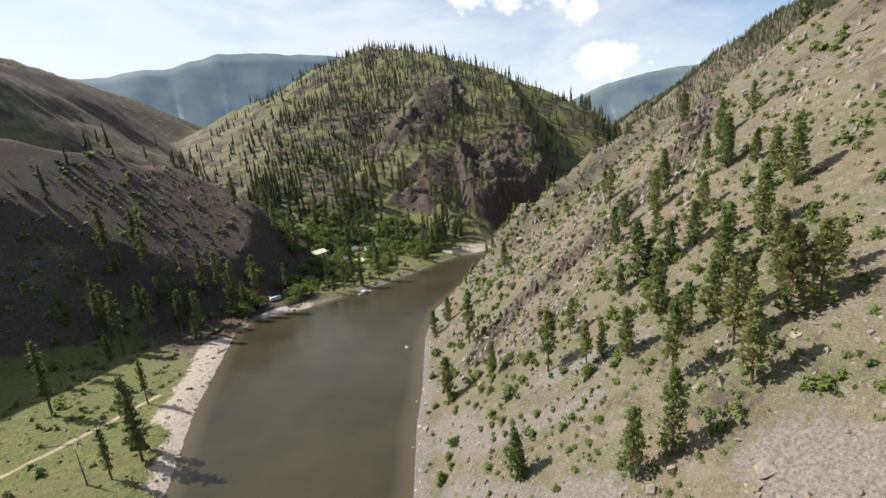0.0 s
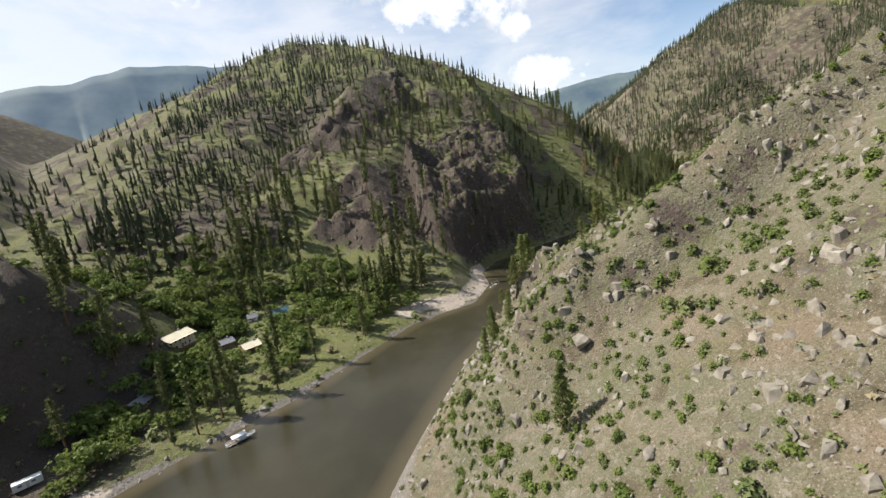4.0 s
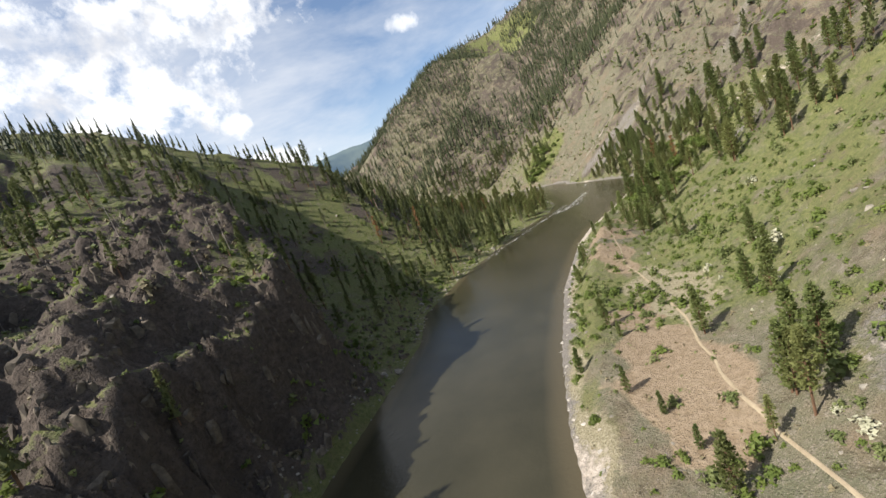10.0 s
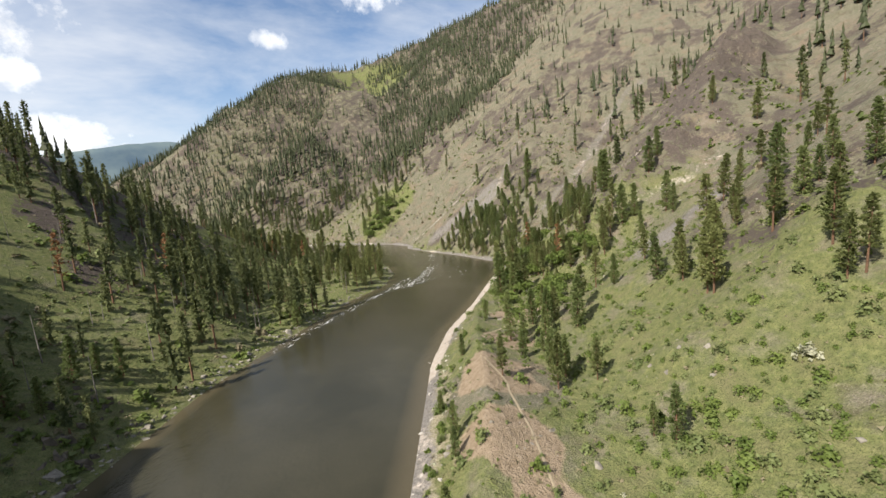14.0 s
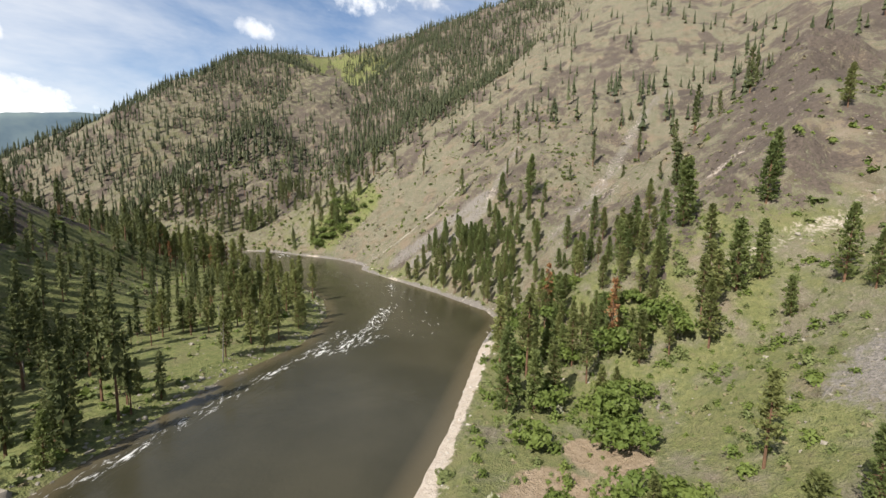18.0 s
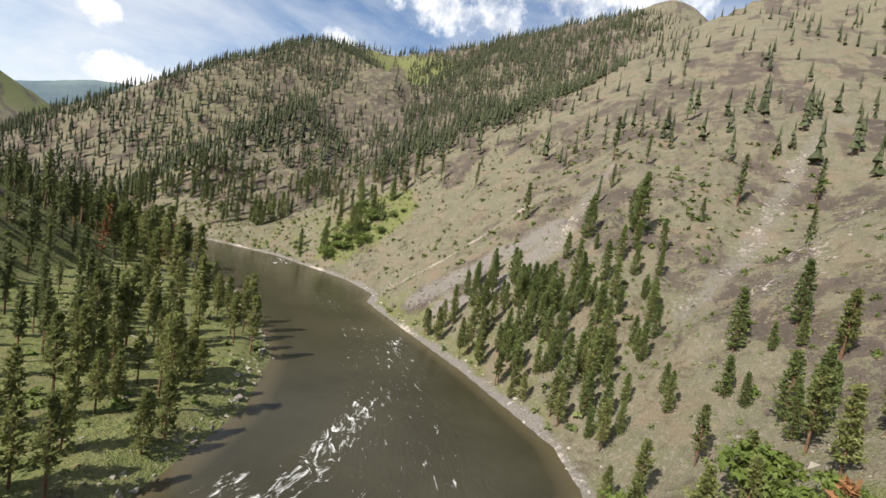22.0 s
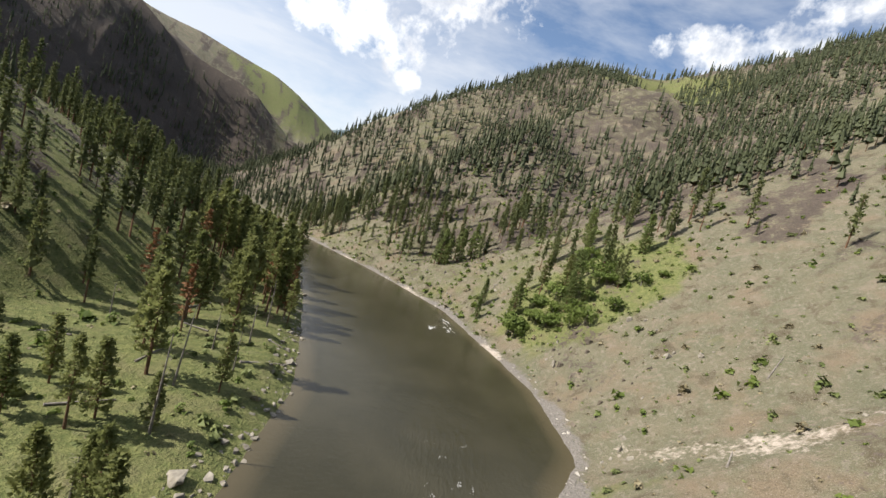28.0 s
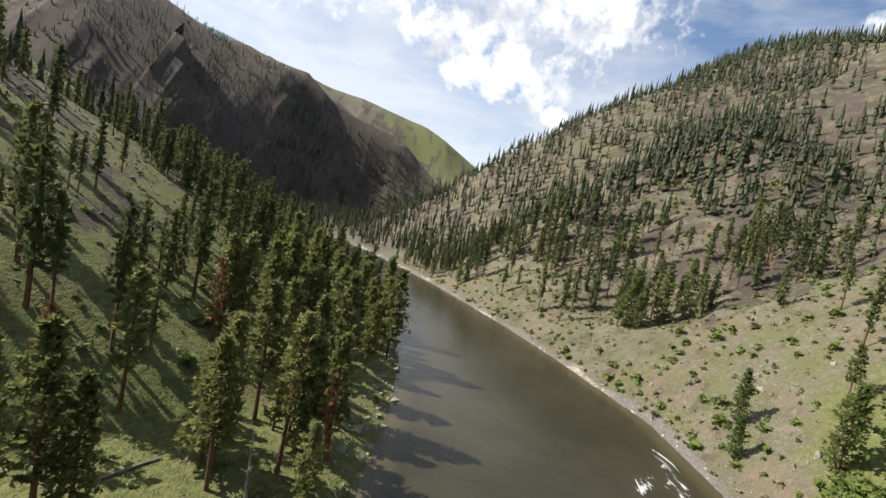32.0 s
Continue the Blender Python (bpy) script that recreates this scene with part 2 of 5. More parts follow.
def land(x, y, detail=True):
    """Height of the ground."""
    x, y = np.asarray(x, float), np.asarray(y, float)
    d, left = from_river(x, y)
    close = step(x, -700, -300) * step(1150 - x, 0, 300) * step(y, -300, -20) * step(1400 - y, 0, 250)
    wx = x + 12 * close * cloudy(x, y, 90, 3, 11)
    wy = y + 12 * close * cloudy(x, y, 90, 3, 12)
    floor = 2.0 + 0.03 * np.clip(d, 0, 300) + 1.0 * cloudy(x, y, 40, 3, 5)
    soft = 5.0
    total = np.exp(floor / soft)
    gully = close * cloudy(x, y, 150, 3, 21, True) + (1 - close) * 2.2 * cloudy(x, y, 420, 2, 22, True)
    for name, (line, fall_left, fall_right) in CRESTS.items():
        best = np.full(x.shape, -200.0)
        for pair in zip(line, line[1:]):
            dist, level, side = along(wx, wy, pair)
            fall = fall_right + (fall_left - fall_right) * (side * 0.5 + 0.5)
            best = np.maximum(best, level - fall * dist + np.minimum(dist / 60, 1) * np.clip(level, 0, 200) * 0.06 * gully)
        total = total + np.exp(np.clip(best, -200, 900) / soft)
    h = soft * np.log(total)
    wall, _, _ = along(x, y, [(p[0], p[1]) for p in CRESTS["west_wall"][0]])
    h = h + 26 * step(wall, 25, 140) * (1 - step(wall, 380, 620)) * step(h - floor, 20, 80) * (cloudy(x, y, 150, 2, 77, True) + 0.5 * cloudy(x, y, 70, 2, 78, True))
    cliff = step(x + 14 * cloudy(x, y, 30, 2, 203), 18, 66) * step(140 - x, 0, 34) * left * step(y, 440, 480)
    gentle = left * step(x, 108, 145) * step(430 - x, 0, 40) * step(y, 480, 500)
    rocky = step(405 - y, 0, 30) * (1 - left) * step(y, 230, 270)
    steep = np.clip((h - floor - 4) / 30, 0, 1) * close
    crags = rock_belt(x, y)
    h = h + steep * ((4.6 + 8.5 * crags) * cloudy(x, y, 46, 4, 31, True) + (1.7 + 5.2 * crags) * cloudy(x, y, 13, 3, 41, True))
    h = h + steep * (0.4 + 2.8 * crags) * cloudy(x, y, 6.5, 2, 51, True)
    d_rim = np.maximum(d + cliff * step(d, 0, 10) * (7 * cloudy(x, y, 26, 3, 201, True) + 2.5 * cloudy(x, y, 9, 2, 202, True) - 3), 0.3 * d)
    rim = 0.15 + (0.3 + 2.6 * cliff + 0.9 * rocky) * d_rim + np.clip(d_rim - 8, 0, None) * (0.5 + 2.4 * cliff) - gentle * 0.27 * np.clip(d_rim - 8, 0, 60)
    flat = left * step(x, 270, 400) * (90 * step(900 - y, 0, 70) + 30 * step(y, 830, 900))
    bench = 3.0 + 0.03 * d + cloudy(x, y, 40, 3, 5) + 0.5 * np.clip(d - flat, 0, None) + 400 * step(6 - flat, 0, 6)
    h = np.minimum(h, bench)
    return np.where(d > 0, np.minimum(h, rim), np.maximum(0.3 * d - 0.1, -4))


def rock_belt(x, y):
    """Where the slopes are bare broken rock, 0 to 1."""
    belts = (
        ([(15, 780), (5, 712), (-20, 672), (-48, 636), (-90, 588)], 36),
        ([(110, 612), (66, 570), (18, 560), (-10, 535), (-30, 508), (30, 520), (70, 530)], 40),
        ([(85, 495), (128, 522)], 28),
        ([(-45, 500), (-15, 482), (20, 470), (50, 482)], 30),
        ([(122, 222), (111, 188), (76, 171), (52, 166), (26, 168), (7, 154)], 15),
        ([(48, 158), (38, 146), (22, 140)], 12),
        ([(30, 302), (45, 302), (58, 276), (38, 262)], 17),
        ([(30, 310), (75, 360)], 28),
        ([(520, 480), (575, 455), (640, 430), (720, 395)], 34),
        ([(690, 830), (672, 800), (650, 792)], 15),
        ([(-230, 350), (-180, 300)], 45),
        ([(470, 935), (400, 1010)], 40),
        ([(610, 715), (640, 690)], 22),
    )
    total = np.zeros(np.shape(x))
    for line, reach in belts:
        d, _, _ = along(x, y, line)
        total = np.maximum(total, 1 - step(d + 14 * cloudy(x, y, 30, 3, 61), reach * 0.45, reach))
    return total


def axis(low, high, near, reach):
    """Grid lines, close together between low and high and wider towards the reach."""
    lines, gap = list(np.arange(low, high, near)), near
    while lines[-1] < reach[1]:
        gap = min(gap * 1.045, 110)
        lines.append(lines[-1] + gap)
    gap = near
    while lines[0] > reach[0]:
        gap = min(gap * 1.045, 110)
        lines.insert(0, lines[0] - gap)
    return np.array(lines)


def sheet(name, xs, ys, zs, keep=None):
    """A mesh over a grid of lines."""
    nx, ny = len(xs), len(ys)
    gx, gy = np.meshgrid(xs, ys)
    verts = np.stack([gx, gy, zs], -1).reshape(-1, 3)
    i = np.arange(nx * ny).reshape(ny, nx)
    quads = np.stack([i[:-1, :-1], i[:-1, 1:], i[1:, 1:], i[1:, :-1]], -1).reshape(-1, 4)
    if keep is not None:
        quads = quads[keep.reshape(-1)[quads].any(1)]
    mesh = bpy.data.meshes.new(name)
    mesh.vertices.add(len(verts))
    mesh.vertices.foreach_set("co", verts.ravel())
    mesh.loops.add(quads.size)
    mesh.loops.foreach_set("vertex_index", quads.ravel())
    mesh.polygons.add(len(quads))
    mesh.polygons.foreach_set("loop_start", np.arange(0, quads.size, 4))
    mesh.polygons.foreach_set("use_smooth", np.ones(len(quads), bool))
    mesh.update(calc_edges=True)
    return mesh
# ---- end of shape ----

# ---- materials ----
def matter(name):
    m = bpy.data.materials.new(name)
    m.use_nodes = True
    n = Nodes(m.node_tree)
    out = n.add("ShaderNodeOutputMaterial")
    body = n.add("ShaderNodeBsdfPrincipled", Roughness=0.85)
    body.inputs["Specular IOR Level"].default_value = 0.25
    n.put(out.inputs["Surface"], body.outputs[0])
    return m, n, body, out


def bump(n, body, height, strength, distance):
    node = n.add("ShaderNodeBump", Strength=strength, Distance=distance)
    n.put(node.inputs["Height"], height)
    n.put(body.inputs["Normal"], node.outputs[0])


def attribute(n, name):
    return n.add("ShaderNodeAttribute", attribute_name=name).outputs["Fac"]


def earth_material():
    m, n, body, _ = matter("earth")
    at = n.add("ShaderNodeNewGeometry").outputs["Position"]
    broad, patch, fine = n.noise(at, 0.012, 5), n.noise(at, 0.07, 6, 0.65), n.noise(at, 0.55, 5, 0.7)
    speck = n.noise(at, 1.7, 3, 0.6)
    dry = n.mix(n.ramp(patch, 0.35, 0.65), (0.185, 0.172, 0.103), (0.132, 0.14, 0.078))
    dry = n.mix(n.ramp(fine, 0.52, 0.7), dry, (0.29, 0.262, 0.195))
    dry = n.mix(n.ramp(n.noise(at, 0.045, 4, 0.6), 0.52, 0.66), dry, (0.205, 0.165, 0.102))
    dry = n.mix(n.ramp(speck, 0.6, 0.75), dry, (0.15, 0.12, 0.065))
    chip = n.noise(at, 3.2, 3, 0.7)
    rill_way = n.add("ShaderNodeMapping")
    rill_way.inputs["Scale"].default_value = (1.0, 1.0, 0.22)
    n.put(rill_way.inputs["Vector"], at)
    rill = n.noise(rill_way.outputs[0], 0.11, 5, 0.7, 0.6)
    dry = n.mix(n.ramp(rill, 0.54, 0.64), dry, (0.115, 0.1, 0.058))
    dry = n.mix(n.ramp(rill, 0.42, 0.32), dry, (0.235, 0.2, 0.138))
    dry = n.mix(n.ramp(chip, 0.57, 0.66), dry, (0.32, 0.285, 0.215))
    dry = n.mix(n.ramp(chip, 0.43, 0.34), dry, (0.10, 0.082, 0.05))
    grass = n.mix(n.ramp(fine, 0.35, 0.65), (0.105, 0.132, 0.038), (0.225, 0.238, 0.082))
    grass = n.mix(n.ramp(patch, 0.5, 0.72), grass, (0.19, 0.178, 0.082))
    grass = n.mix(n.ramp(chip, 0.45, 0.34), grass, (0.055, 0.07, 0.02))
    green = n.math("ADD", attribute(n, "green"), n.math("MULTIPLY", n.math("SUBTRACT", patch, 0.5), 1.5))
    color = n.mix(n.ramp(green, 0.38, 0.68), dry, grass)
    clod = n.mix(n.ramp(fine, 0.35, 0.65), (0.25, 0.19, 0.112), (0.36, 0.29, 0.185))
    bare = n.math("ADD", attribute(n, "soil"), n.math("ADD", n.math("MULTIPLY", n.math("SUBTRACT", patch, 0.5), 1.0), n.math("MULTIPLY", n.math("SUBTRACT", fine, 0.5), 0.5)))
    color = n.mix(n.ramp(bare, 0.42, 0.62), color, clod)
    reed = n.mix(n.ramp(speck, 0.35, 0.65), (0.22, 0.2, 0.11), (0.39, 0.355, 0.225))
    blond = n.math("ADD", attribute(n, "straw"), n.math("MULTIPLY", n.math("SUBTRACT", fine, 0.5), 1.3))
    color = n.mix(n.ramp(blond, 0.45, 0.65), color, reed)
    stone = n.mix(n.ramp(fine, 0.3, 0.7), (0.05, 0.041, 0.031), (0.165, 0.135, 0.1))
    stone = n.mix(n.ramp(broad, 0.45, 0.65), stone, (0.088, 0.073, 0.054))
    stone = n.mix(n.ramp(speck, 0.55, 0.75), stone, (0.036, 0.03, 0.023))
    # The rock mask also brings in the shade that covers() paints.
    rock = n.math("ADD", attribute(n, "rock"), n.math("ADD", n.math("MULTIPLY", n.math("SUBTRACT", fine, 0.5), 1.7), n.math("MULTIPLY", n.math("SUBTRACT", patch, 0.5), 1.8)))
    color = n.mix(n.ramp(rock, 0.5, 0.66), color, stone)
    grit = n.mix(n.ramp(speck, 0.35, 0.65), (0.15, 0.142, 0.116), (0.285, 0.265, 0.215))
    grey = n.math("ADD", attribute(n, "scree"), n.math("MULTIPLY", n.math("SUBTRACT", fine, 0.5), 0.9))
    color = n.mix(n.ramp(grey, 0.4, 0.6), color, grit)
    sand = n.mix(n.ramp(fine, 0.3, 0.7), (0.42, 0.37, 0.27), (0.58, 0.52, 0.41))
    pale = n.math("ADD", attribute(n, "sand"), n.math("ADD", n.math("MULTIPLY", n.math("SUBTRACT", patch, 0.5), 1.3), n.math("MULTIPLY", n.math("SUBTRACT", fine, 0.5), 1.2)))
    color = n.mix(n.ramp(pale, 0.42, 0.72), color, sand)
    n.put(body.inputs["Base Color"], n.mix(1.0, color, (0.80, 0.775, 0.83), "MULTIPLY"))
    body.inputs["Roughness"].default_value = 0.95
    bump(n, body, n.math("ADD", n.math("MULTIPLY", fine, 1.0), n.math("MULTIPLY", speck, 0.6)), 0.9, 1.0)
    return m


def water_material():
    m, n, body, _ = matter("river_water")
    flow = n.add("ShaderNodeAttribute", attribute_name="flow").outputs["Vector"]
    at = n.add("ShaderNodeNewGeometry").outputs["Position"]
    stretch = n.add("ShaderNodeMapping")
    stretch.inputs["Scale"].default_value = (0.35, 1.0, 1.0)
    n.put(stretch.inputs["Vector"], flow)
    streak = n.noise(stretch.outputs[0], 0.5, 6, 0.7, 0.8)
    swirl = n.noise(at, 0.03, 4)
    ripple = n.noise(at, 0.8, 4, 0.6)
    chop = n.noise(stretch.outputs[0], 0.6, 4, 0.6)
    rapid = attribute(n, "rapid")
    foam = n.math("ADD", streak, n.math("MULTIPLY", rapid, 0.33))
    foam = n.math("MULTIPLY", n.ramp(foam, 0.80, 0.92), n.ramp(rapid, 0.05, 0.3))
    color = n.mix(n.ramp(swirl, 0.35, 0.65), (0.030, 0.028, 0.016), (0.044, 0.040, 0.024))
    color = n.mix(n.ramp(attribute(n, "shallow"), 0.45, 1.0), color, (0.075, 0.062, 0.036))
    color = n.mix(foam, color, (0.78, 0.78, 0.76))
    n.put(body.inputs["Base Color"], color)
    n.put(body.inputs["Roughness"], n.math("ADD", n.math("MULTIPLY", foam, 0.5), 0.14))
    body.inputs["IOR"].default_value = 1.33
    body.inputs["Specular IOR Level"].default_value = 0.4
    height = n.math("ADD", n.math("MULTIPLY", ripple, 0.12), n.math("MULTIPLY", chop, n.math("MULTIPLY", n.math("ADD", rapid, 0.12), 0.6)))
    bump(n, body, n.math("ADD", height, n.math("MULTIPLY", foam, 0.3)), 0.7, 1.0)
    return m


def leaf_material(name, dark, light, through=0.25):
    """Needles or leaves: the shade varies from plant to plant and from clump to clump."""
    m, n, body, out = matter(name)
    plant = n.math("ADD", attribute(n, "tint"), n.add("ShaderNodeObjectInfo").outputs["Random"])
    plant = n.math("FRACT", plant)
    clump = n.add("ShaderNodeNewGeometry").outputs["Random Per Island"]
    color = n.mix(n.math("ADD", n.math("MULTIPLY", plant, 0.55), n.math("MULTIPLY", clump, 0.45)), dark, light)
    n.put(body.inputs["Base Color"], color)
    body.inputs["Roughness"].default_value = 0.65
    glow = n.add("ShaderNodeBsdfTranslucent")
    n.put(glow.inputs["Color"], color)
    both = n.add("ShaderNodeMixShader", Fac=through)
    n.put(both.inputs[1], body.outputs[0])
    n.put(both.inputs[2], glow.outputs[0])
    n.put(out.inputs["Surface"], both.outputs[0])
    return m


def rough_material(name, dark, light, scale=1.5, rough=0.9, depth=0.3):
    m, n, body, _ = matter(name)
    at = n.add("ShaderNodeTexCoord").outputs["Object"]
    coarse, fine = n.noise(at, scale * 0.25, 4), n.noise(at, scale, 5, 0.65)
    color = n.mix(n.ramp(n.math("ADD", n.math("MULTIPLY", coarse, 0.5), n.math("MULTIPLY", fine, 0.5)), 0.32, 0.68), dark, light)
    n.put(body.inputs["Base Color"], color)
    body.inputs["Roughness"].default_value = rough
    bump(n, body, fine, 0.6, depth)
    return m


EARTH, WATER = earth_material(), water_material()
NEEDLES = leaf_material("pine_needles", (0.10, 0.122, 0.04), (0.285, 0.3, 0.11), 0.5)
FIR_NEEDLES = leaf_material("fir_needles", (0.10, 0.14, 0.046), (0.26, 0.295, 0.105), 0.52)
SLOPE_NEEDLES = leaf_material("slope_needles", (0.062, 0.08, 0.03), (0.18, 0.195, 0.075), 0.4)
# Mixed-fir tone, deepened further to hold cloud shade on the ridges.
SHADED_NEEDLES = leaf_material("far_shaded_needles", (0.034, 0.046, 0.02), (0.10, 0.112, 0.05), 0.25)
RUST = leaf_material("dead_needles", (0.17, 0.075, 0.03), (0.27, 0.14, 0.06), 0.15)
LEAVES = leaf_material("broad_leaves", (0.095, 0.138, 0.03), (0.19, 0.235, 0.058), 0.4)
SAGE = leaf_material("shrub_leaves", (0.09, 0.12, 0.035), (0.21, 0.235, 0.09), 0.3)
TWIGS = leaf_material("dry_brush", (0.13, 0.11, 0.06), (0.26, 0.22, 0.13), 0.1)
BARK = rough_material("pine_bark", (0.075, 0.045, 0.028), (0.21, 0.12, 0.07), 1.2)
SNAG = rough_material("weathered_wood", (0.10, 0.085, 0.07), (0.30, 0.27, 0.235), 1.0)
STONE = rough_material("canyon_rock", (0.042, 0.035, 0.028), (0.2, 0.166, 0.126), 0.6)
LICHEN = rough_material("lichen_rock", (0.12, 0.105, 0.082), (0.33, 0.30, 0.245), 0.9)
BLOSSOM = leaf_material("pale_blossom", (0.30, 0.30, 0.19), (0.55, 0.53, 0.40), 0.2)
PALE = rough_material("river_stone", (0.26, 0.235, 0.20), (0.50, 0.46, 0.40), 0.8)
DIRT = rough_material("packed_dirt", (0.25, 0.20, 0.13), (0.36, 0.295, 0.2), 0.9, 0.95, 0.05)

# ---- ground and river ----
GX, GY = axis(-330, 790, 4.0, (-4600, 4600)), axis(-20, 1120, 4.0, (-2500, 4900))
GX = np.unique(np.append(GX, np.arange(-10, 206, 2.0)))
GY = np.unique(np.append(GY, np.arange(472, 712, 2.0)))
MX, MY = np.meshgrid(GX, GY)
MZ = land(MX, MY)


def ground_z(x, y):
    """Height of the ground sheet at any place."""
    x, y = np.atleast_1d(np.asarray(x, float)), np.atleast_1d(np.asarray(y, float))
    i = np.clip(np.searchsorted(GX, x) - 1, 0, len(GX) - 2)
    j = np.clip(np.searchsorted(GY, y) - 1, 0, len(GY) - 2)
    u, v = (x - GX[i]) / (GX[i + 1] - GX[i]), (y - GY[j]) / (GY[j + 1] - GY[j])
    low = MZ[j, i] * (1 - u) + MZ[j, i + 1] * u
    high = MZ[j + 1, i] * (1 - u) + MZ[j + 1, i + 1] * u
    return low * (1 - v) + high * v


def blob(x, y, cx, cy, reach):
    return 1 - step(np.hypot(x - cx, y - cy) + 0.25 * reach * cloudy(x, y, reach * 0.6, 3, 71), reach * 0.5, reach)


SLIDES = (
    ([(735, 640), (690, 645), (650, 643), (622, 650)], 6, 0.5, 0.5),
    ([(645, 648), (625, 658), (608, 690)], 13, 0.35, 0.6),
    ([(665, 655), (638, 688), (618, 716)], 14, 0.2, 0.6),
    ([(840, 500), (760, 530), (690, 545), (640, 556), (600, 572)], 8, 0.45, 0.5),
    ([(700, 505), (650, 522), (600, 545), (568, 566)], 8, 0.52, 0.4),
    ([(640, 520), (590, 550)], 12, 0.48, 0.3),
    ([(426, 440), (405, 462)], 13, 0.3, 0.62),
    ([(140, 352), (158, 366), (172, 372)], 11, 0.3, 0.55),
    ([(62, 30), (50, 55)], 11, 0.12, 0.66),
    ([(22, 70), (-4, 96)], 8, 0.0, 0.6),
    ([(30, 94), (6, 106), (-8, 127)], 8, 0.0, 0.62),
    ([(45, 100), (24, 112)], 5, 0.2, 0.7),
    ([(730, 690), (690, 708), (660, 730), (648, 762)], 8, 0.7, 0.3),
    ([(560, 470), (520, 515)], 7, 0.7, 0.3),
    ([(500, 430), (470, 480)], 6, 0.6, 0.4),
)
SANDS = (([(22, 396), (40, 412), (52, 438), (50, 456)], 11), ([(-2, 384), (20, 398)], 6), ([(-112, 150), (-122, 190), (-130, 215)], 9), ([(-96, 112), (-106, 140)], 4), ([(-120, 258), (-100, 270)], 5), ([(300, 534), (345, 550), (470, 576)], 4))

SOILS = ((168, 412, 26), (184, 428, 16), (203, 443, 15), (262, 484, 17), (292, 500, 20), (247, 470, 11), (330, 512, 14), (372, 522, 20), (395, 516, 14), (150, 398, 14), (80, 262, 16))
STRAWS = (([(120, 416), (178, 464), (237, 503), (300, 536)], 11), ([(240, 455), (225, 440), (210, 425)], 13), ([(640, 800), (648, 830)], 8))


def covers(x, y, z):
    """How green, rocky, screed and sandy the ground is; rock holds some painted shade."""
    d, left = from_river(x, y)
    gy, gx = np.gradient(z)
    fall = np.hypot(gx / np.gradient(x, axis=1), gy / np.gradient(y, axis=0))
    green = np.where(left > 0.5, 0.62, 0.2)
    for cx, cy, reach, value in ((-300, 250, 230, 0.36), (-110, 400, 150, 0.75), (-180, 120, 110, 0.85), (-185, 205, 40, 0.9), (180, 700, 260, 0.74), (470, 740, 190, 0.95), (500, 900, 150, 0.85), (60, 120, 130, 0.34), (60, 300, 90, 0.42), (190, 420, 70, 0.5), (290, 470, 130, 0.66), (168, 412, 30, 0.24), (290, 500, 24, 0.12), (350, 505, 25, 0.2), (430, 520, 120, 0.6), (720, 865, 60, 0.95), (700, 1000, 110, 0.45), (800, 1150, 330, 0.42), (1150, 1250, 420, 0.5), (1265, 1300, 170, 0.95), (1000, 950, 240, 0.3), (-600, 700, 400, 0.45), (300, 2000, 600, 0.45), (850, 2950, 550, 0.85), (-100, 800, 260, 0.7)):
        w = blob(x, y, cx, cy, reach)
        green = green * (1 - w) + value * w
    rock = np.clip(np.maximum(rock_belt(x, y) * (0.35 + 0.65 * step(fall, 0.5, 0.95)), step(fall, 1.0, 1.5)), 0, 1) * step(d, 0, 6)
    rock = np.maximum(rock, 0.72 * step(z, 12, 50) * step(grain(x, y, 24, 83) + 0.35 * grain(x, y, 90, 84) + 0.25 * grain(x, y, 9, 85), 0.74, 0.98))
    # Rock spread over the western slopes is their shade, put into the colour.
    rock = np.maximum(rock, np.maximum(0.8 * blob(x, y, -700, 700, 420), 0.7 * blob(x, y, -1100, 1350, 600)))
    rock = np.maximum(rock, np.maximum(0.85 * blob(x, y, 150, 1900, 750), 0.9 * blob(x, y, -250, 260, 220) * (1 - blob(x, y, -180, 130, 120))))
    # Blobs past x 900: grey-brown ground, deepened to paint cloud shade.
    for cx, cy, reach, value in ((55, 130, 130, 0.4), (60, 275, 80, 0.15), (690, 1000, 110, 0.4), (1150, 1250, 420, 0.58), (1500, 1050, 380, 0.62), (950, 1050, 330, 0.6), (60, 620, 160, 0.5), (-60, 680, 190, 0.55), (640, 430, 170, 0.45), (640, 432, 55, 0.95), (575, 458, 40, 0.9), (720, 395, 60, 0.9), (690, 690, 60, 0.55), (760, 640, 130, 0.5), (880, 620, 160, 0.5), (5, 500, 60, 0.8), (620, 680, 70, 0.35)):
        rock = np.maximum(rock, value * blob(x, y, cx, cy, reach) * (1 - blob(x, y, 1265, 1300, 170)))
    rock = rock * np.where((left < 0.5) & (x < 780) & (y < 960), np.where(((x < 150) & (y < 380)) | (y > 720), 0.5, 0.85), 1.0)
    rib, _, _ = along(x, y, [(p[0], p[1]) for p in CRESTS["rib"][0]])
    rock = np.maximum(rock, 0.9 * (1 - step(rib + 5 * cloudy(x, y, 12, 3, 62), 4, 12)))
    grey, sand = np.zeros_like(x), np.zeros_like(x)
    for line, reach, pale, dark in SLIDES:
        k, _, _ = along(x, y, line)
        w = 1 - step(k + 0.5 * reach * cloudy(x, y, 14, 3, 91), reach * 0.3, reach * 1.5)
        grey, sand = np.maximum(grey, w * dark), np.maximum(sand, w * pale * 0.72)
    for line, reach in SANDS:
        k, _, _ = along(x, y, line)
        sand = np.maximum(sand, (1 - step(k, reach * 0.7, reach * 1.4)) * (1 - step(z, 3.5, 7)))
    shore = (1 - step(d + 4.5 * cloudy(x, y, 16, 3, 97), 1, 5.5 + 4 * (1 - left))) * (d > -8)
